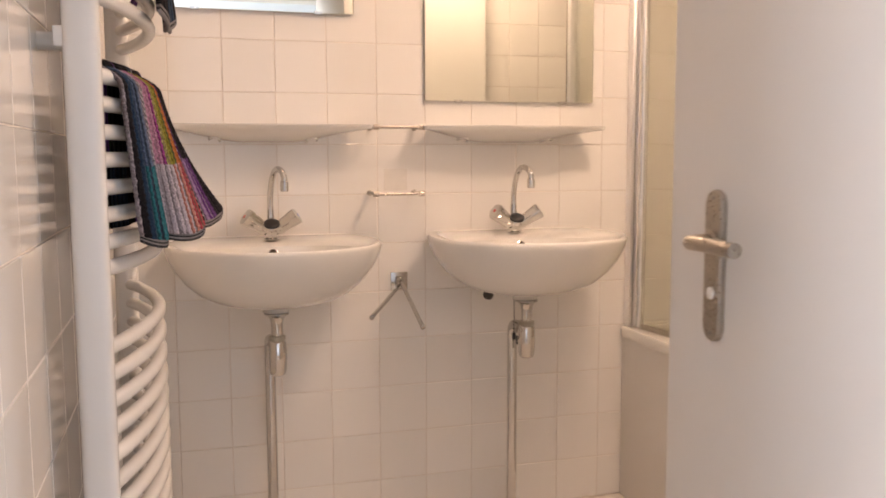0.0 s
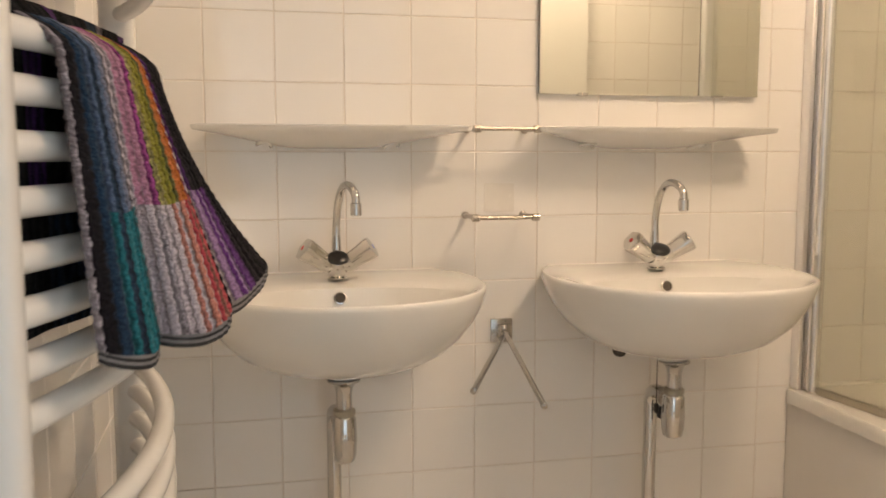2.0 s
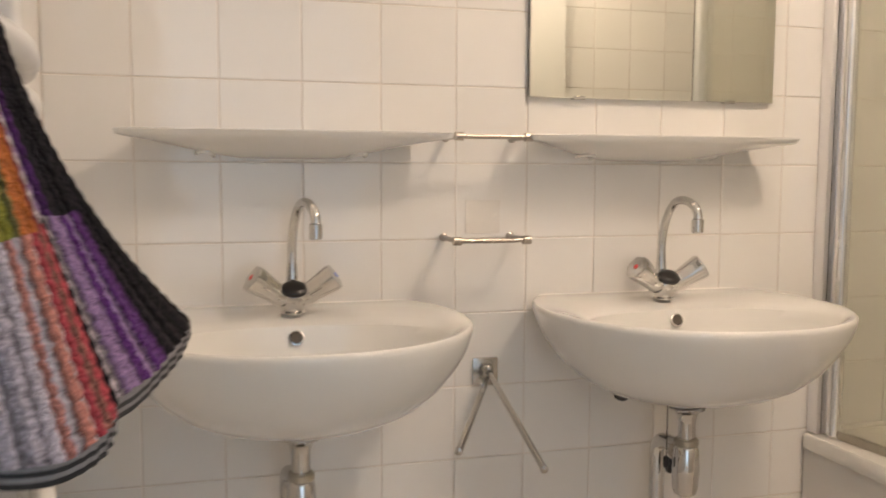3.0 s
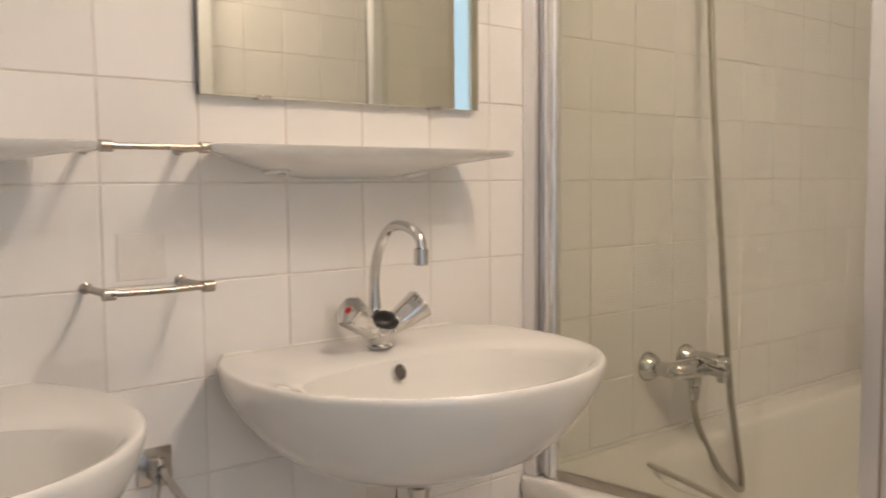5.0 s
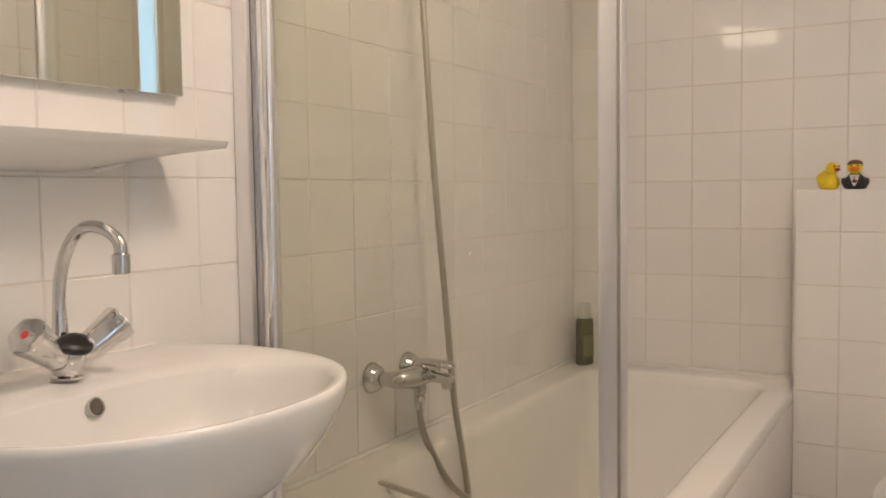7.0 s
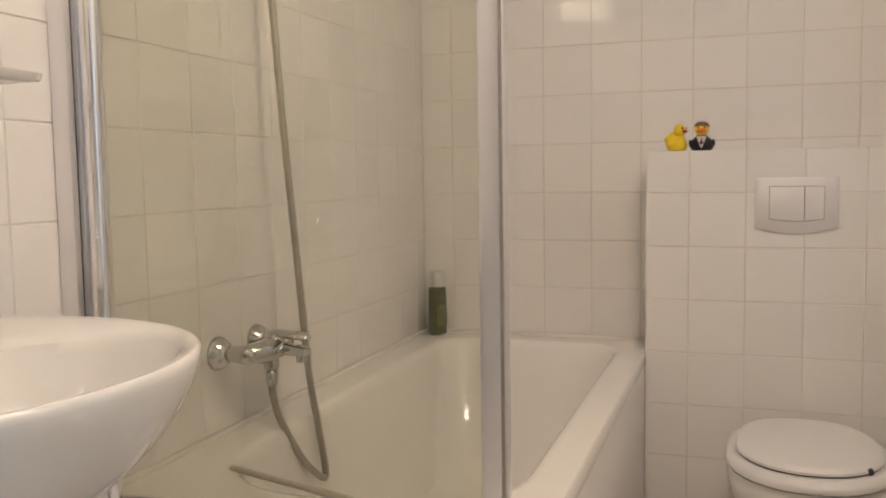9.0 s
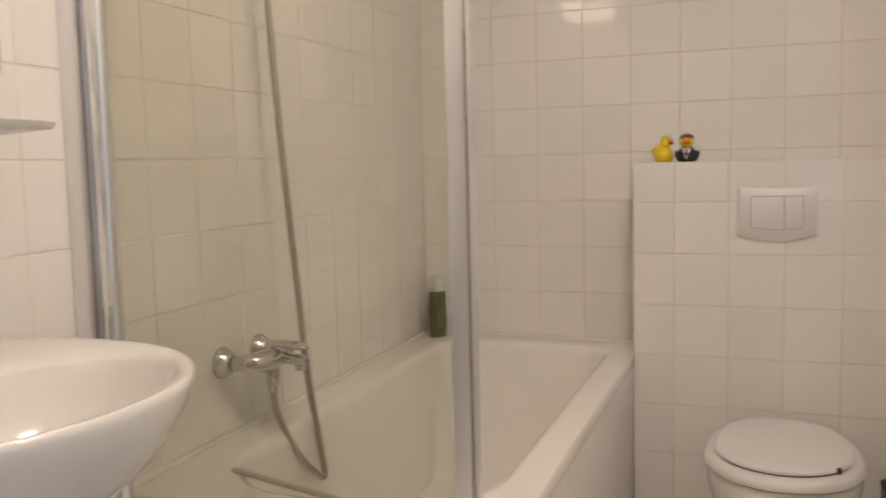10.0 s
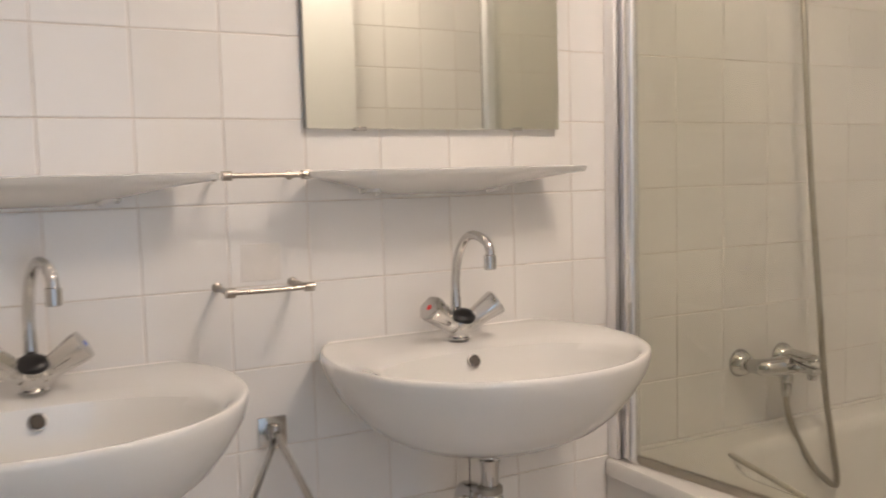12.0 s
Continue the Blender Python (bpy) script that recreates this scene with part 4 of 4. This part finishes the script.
def duck(at, turn, body, head, beak, label, suit=False):
    d = thing("rubber_duck", at, label, "toy duck", "rubber ducks", turn=turn)
    bm = bmesh.new()
    loops = []
    for z, rx, ry, ox in ((0.0, 0.020, 0.016, 0), (0.004, 0.027, 0.021, 0), (0.014, 0.032, 0.025, 0), (0.024, 0.031, 0.024, 0), (0.033, 0.026, 0.019, 0.001), (0.040, 0.019, 0.013, 0.004), (0.046, 0.013, 0.009, 0.006)):
        loops.append([(ox + rx * math.cos(a) - (0.010 if math.cos(a) < -0.8 and z > 0.015 else 0), ry * math.sin(a), z + (0.010 if math.cos(a) < -0.8 and z > 0.015 else 0)) for a in [2 * math.pi * i / 24 for i in range(24)]])
    if suit:
        loops = [[(px * 0.92, py * 1.36, pz * 0.98) for px, py, pz in lp] for lp in loops]
    part("body", rings(loops), body, d)
    part("head", ball((0.010, 0, 0.060), (0.0185, 0.0205 if suit else 0.0175, 0.0195)), head, d)
    bk = rings([[(0.026 + q, 0.009 * s * math.cos(a), 0.057 + 0.005 * s * math.sin(a)) for a in [2 * math.pi * i / 12 for i in range(12)]] for q, s in ((-0.006, 1.0 + suit * 0.45), (0.002, 1.0 + suit * 0.45), (0.007, 0.8 + suit * 0.3), (0.010, 0.3))])
    part("beak", bk, beak, d)
    for s in (-1, 1):
        part("eye", ball((0.0255, 0.0085 * s, 0.066), (0.0028, 0.0028, 0.0034), sub=1), BLACK, d)
        part("wing", ball((-0.004, (0.0305 if suit else 0.0225) * s, 0.022), (0.017, 0.006, 0.011)), body, d)
    if suit:
        part("shirt_front", rings([[(0.0285 - 0.26 * max(0, z - 0.016) + 0.0012 * q, w * math.sin(h), z) for h in [-math.pi / 2 + math.pi * i / 8 for i in range(9)] + [math.pi / 2 - math.pi * i / 8 for i in range(9)]] for w, z, q in ((0.001, 0.008, 0), (0.004, 0.014, 1), (0.009, 0.026, 1), (0.0125, 0.036, 1), (0.0125, 0.041, 0))]), WHITESHIRT, d, "white shirt front")
        part("tie", ball((0.0268, 0, 0.028), (0.0028, 0.0026, 0.010), sub=1), REDBEAK, d, "dark red tie")
        part("hair", rings([[(0.0075 + 0.0205 * s * math.cos(a), 0.0222 * s * math.sin(a), z - 0.024 * max(0, -math.cos(a))) for a in [2 * math.pi * i / 24 for i in range(24)]] for s, z in ((0.84, 0.0690), (0.92, 0.0715), (0.86, 0.0755), (0.66, 0.0795), (0.36, 0.0820), (0.08, 0.0828))]), BROWNHAIR, d, "brown moulded hair")
    return d


duck((2.245, -0.827, BOX_Z + 0.0002), 235, YELLOW, YELLOW, REDBEAK, "plain yellow rubber duck on the tiled ledge")
duck((2.225, -0.897, BOX_Z + 0.0002), 180, BLACKSUIT, YELLOW, ORANGE, "rubber duck in black suit and tie on the ledge", True)

# ---- flush plate ----
fp = thing("flush_plate", (XBOX, -1.148, 1.010), "white dual flush plate with curved lower edge", "flush plate")


def plate_loop(w, h0, h1, sag, x, n=16):
    return [(x, w - 2 * w * k / n, h1) for k in range(n + 1)] + [(x, -w + 2 * w * k / n, h0 - sag * math.sin(math.pi * k / n)) for k in range(n + 1)]


part("plate", rings([plate_loop(0.106, -0.052, 0.084, 0.018, -0.0), plate_loop(0.106, -0.052, 0.084, 0.018, -0.005), plate_loop(0.103, -0.049, 0.081, 0.0175, -0.0075)]), FLUSH, fp)
part("button_gap", rings([plate_loop(0.070, -0.0290, 0.0605, 0.007, -0.0070), plate_loop(0.070, -0.0290, 0.0605, 0.007, -0.0080)]), GREY_LINE, fp)
for y0, y1, lab in ((0.0685, -0.0185, "large flush button"), (-0.0208, -0.0685, "small flush button")):
    mid, w, n = (y0 + y1) / 2, abs(y0 - y1) / 2, 12

    def btn(x, sh):
        lo = lambda y: -0.0275 - 0.007 * math.cos(y / 0.070 * math.pi / 2)
        return [(x, mid + w * sh - 2 * w * sh * k / n, 0.0590 * (1 if sh == 1 else 0.98)) for k in range(n + 1)] + [(x, mid - w * sh + 2 * w * sh * k / n, lo(mid - w * sh + 2 * w * sh * k / n) * (1 if sh == 1 else 0.98)) for k in range(n + 1)]

    part("flush_button", rings([btn(-0.0074, 1), btn(-0.0092, 1), btn(-0.0100, 0.98)]), FLUSH, fp, lab)

# ---- toilet ----
wc = thing("toilet", (XBOX, -1.166, 0), "white wall-hung toilet with closed round-fronted lid", "toilet")


def seat_loop(s, z, front=0.545, hw=0.189, n=56, back=-0.055):
    pts = []
    cx = -0.335
    for i in range(n):
        a = 2 * math.pi * i / n
        c, q = math.cos(a), math.sin(a)
        if c < 0:
            px, py = cx - (front + cx) * abs(c) ** (2 / 2.1), hw * math.copysign(abs(q) ** (2 / 2.1), q)
        else:
            px, py = cx + (back - cx) * abs(c) ** (2 / 2.8), hw * math.copysign(abs(q) ** (2 / 2.4), q)
        pts.append((-0.30 + (px + 0.30) * s, py * s, z))
    return pts


part("pan", rings([seat_loop(0.30, 0.075), seat_loop(0.42, 0.080), seat_loop(0.60, 0.13), seat_loop(0.76, 0.22), seat_loop(0.90, 0.31), seat_loop(0.97, 0.36), seat_loop(0.985, 0.392), seat_loop(0.965, 0.402)]), CERAMIC, wc)
part("pan_back", box(-0.115, -0.0005, -0.165, 0.165, 0.085, 0.398, 0.02, 3), CERAMIC, wc)
part("seat_ring", rings([seat_loop(0.975, 0.407, 0.55), seat_loop(1.0, 0.411, 0.55), seat_loop(1.005, 0.419, 0.55), seat_loop(0.99, 0.428, 0.55), seat_loop(0.95, 0.434, 0.55), seat_loop(0.88, 0.436, 0.55)]), PLASTIC, wc, "white plastic seat")
part("lid", rings([seat_loop(0.86, 0.4395, 0.55), seat_loop(0.875, 0.4415, 0.55), seat_loop(0.875, 0.447, 0.55), seat_loop(0.85, 0.4525, 0.55), seat_loop(0.78, 0.4545, 0.55), seat_loop(0.5, 0.456, 0.55), seat_loop(0.15, 0.457, 0.55)]), PLASTIC, wc, "white plastic lid")
part("shadow_gap", rings([seat_loop(0.855, 0.4362, 0.55), seat_loop(0.855, 0.4394, 0.55)]), DARK, wc)
for y in (-0.075, 0.075):
    part("hinge", lathe([(0.012, -0.022), (0.014, -0.018), (0.014, 0.018), (0.012, 0.022)], 16, along((-0.062, y, 0.425), (-0.062, y + 0.1, 0.425))), PLASTIC, wc)
part("lid_chip", box(-0.469, -0.446, -0.127, -0.090, 0.4370, 0.4505, 0.003, 1), DARK, wc, "dark worn chip in the lid edge")
part("seat_buffer", box(-0.51, -0.49, 0.05, 0.075, 0.4025, 0.4072), DARK, wc)

# ---- brush holder beside the toilet ----
bh = thing("toilet_brush_holder", (2.06, -1.455, 0), "dark steel toilet brush holder standing by the toilet", "brush holder")
part("pot", lathe([(0.036, 0), (0.038, 0.004), (0.038, 0.285), (0.036, 0.290), (0.030, 0.292)], 28), HOLDER, bh)
part("lid", lathe([(0.039, 0.294), (0.039, 0.302), (0.012, 0.308)], 28), DARK, bh)

# ---- tiles, each on its wall ----
TILE_MESH = {}


def tile_mesh(w, h, mat, depth=0.006, e=0.0013):
    key = (round(w, 3), round(h, 3), mat.name)
    if key not in TILE_MESH:
        me = bpy.data.meshes.new("tile")
        a, b = w / 2, h / 2
        v = [(-a, -b, -depth), (a, -b, -depth), (a, b, -depth), (-a, b, -depth), (-a, -b, -e), (a, -b, -e), (a, b, -e), (-a, b, -e), (-a + e, -b + e, 0), (a - e, -b + e, 0), (a - e, b - e, 0), (-a + e, b - e, 0)]
        f = [(8, 9, 10, 11)]
        for o in (0, 4):
            f += [(o + i, o + (i + 1) % 4, o + 4 + (i + 1) % 4, o + 4 + i) for i in range(4)]
        me.from_pydata(v, [], f)
        me.materials.append(mat)
        TILE_MESH[key] = me
    return TILE_MESH[key]


rnd = random.Random(7)


def tile_face(parent, origin, u, v, u0, u1, v0, v1, uoff, voff, mat, pitch=P, gap=0.0020, tilt=0.0014, skip=(), limit=300, near=None):
    """Tiles on the plane at origin + u, v, within the given range; joints lie at uoff, voff plus whole pitches."""
    u, v, o = Vector(u), Vector(v), Vector(origin)
    n = u.cross(v)
    cells = []
    i = math.floor((u0 - uoff) / pitch)
    while uoff + i * pitch < u1 - 1e-6:
        j = math.floor((v0 - voff) / pitch)
        while voff + j * pitch < v1 - 1e-6:
            a0, a1 = max(u0, uoff + i * pitch), min(u1, uoff + (i + 1) * pitch)
            b0, b1 = max(v0, voff + j * pitch), min(v1, voff + (j + 1) * pitch)
            j += 1
            if a1 - a0 < 0.008 or b1 - b0 < 0.008:
                continue
            cu, cv = (a0 + a1) / 2, (b0 + b1) / 2
            if any(s[0] < cu < s[1] and s[2] < cv < s[3] for s in skip):
                continue
            cells.append((cu, cv, a1 - a0 - gap, b1 - b0 - gap))
        i += 1
    if near:
        cells.sort(key=lambda c: (c[0] - near[0]) ** 2 + (c[1] - near[1]) ** 2)
    base = Matrix((u, v, n)).transposed().to_4x4()
    rest = []
    for k, (cu, cv, w, h) in enumerate(cells):
        m = Matrix.Translation(o + u * cu + v * cv + n * rnd.uniform(-0.0003, 0.0002)) @ base @ Euler((rnd.gauss(0, tilt), rnd.gauss(0, tilt), 0)).to_matrix().to_4x4()
        if k < limit:
            ob = new("tile", tile_mesh(w, h, mat))
            ob.matrix_world = m
            ob.parent = parent
        else:
            rest.append((m, tile_mesh(w, h, mat)))
    if rest:
        vs, fs = [], []
        for m, me in rest:
            b0 = len(vs)
            vs += [m @ q.co for q in me.vertices]
            fs += [[b0 + q for q in p.vertices] for p in me.polygons]
        me = bpy.data.meshes.new("tiles")
        me.from_pydata(vs, [], fs)
        me.materials.append(mat)
        ob = new("tiles", me)
        ob.parent = parent
        ob["kind"] = "stuff"


X, Y, Z = (1, 0, 0), (0, 1, 0), (0, 0, 1)
tile_face(wall_basin, (0, 0, 0), X, Z, XL, XF, 0, H, 0, Z0, TILE, near=(0.6, 1.1))
tile_face(wall_left, (XL, 0, 0), (0, 1, 0), Z, YD, 0, 0, H, 0, Z0, TILE, near=(-0.9, 1.0))
tile_face(wall_far, (XF, 0, 0), (0, -1, 0), Z, 0, -YB, 0, H, 0.257, Z0, TILE, near=(0.6, 1.1))
tile_face(wall_back, (0, YB, 0), (-1, 0, 0), Z, -XF, -0.69, 0, H, -1.9, Z0, TILE, skip=[(-WIN[1] - 0.06, -WIN[0] + 0.06, WIN[2] - 0.06, WIN[3] + 0.06)])
tile_face(wc_boxing, (XBOX, 0, 0), (0, -1, 0), Z, -BOX_Y, -YB, 0, BOX_Z, 0.866, Z0, TILE)
tile_face(wc_boxing, (0, BOX_Y, 0), (-1, 0, 0), Z, -XF, -XBOX, 0, BOX_Z, -XBOX, Z0, TILE)
tile_face(wc_boxing, (0, 0, BOX_Z), X, Y, XBOX, XF, YB, BOX_Y, XF, -0.866, TILE, tilt=0.0006)
tile_face(floor, (0, 0, 0), X, Y, XL, XF, YD, 0, 0.1, -0.05, FLOOR_TILE, pitch=0.303, gap=0.004, tilt=0.0006, near=(0, -1))
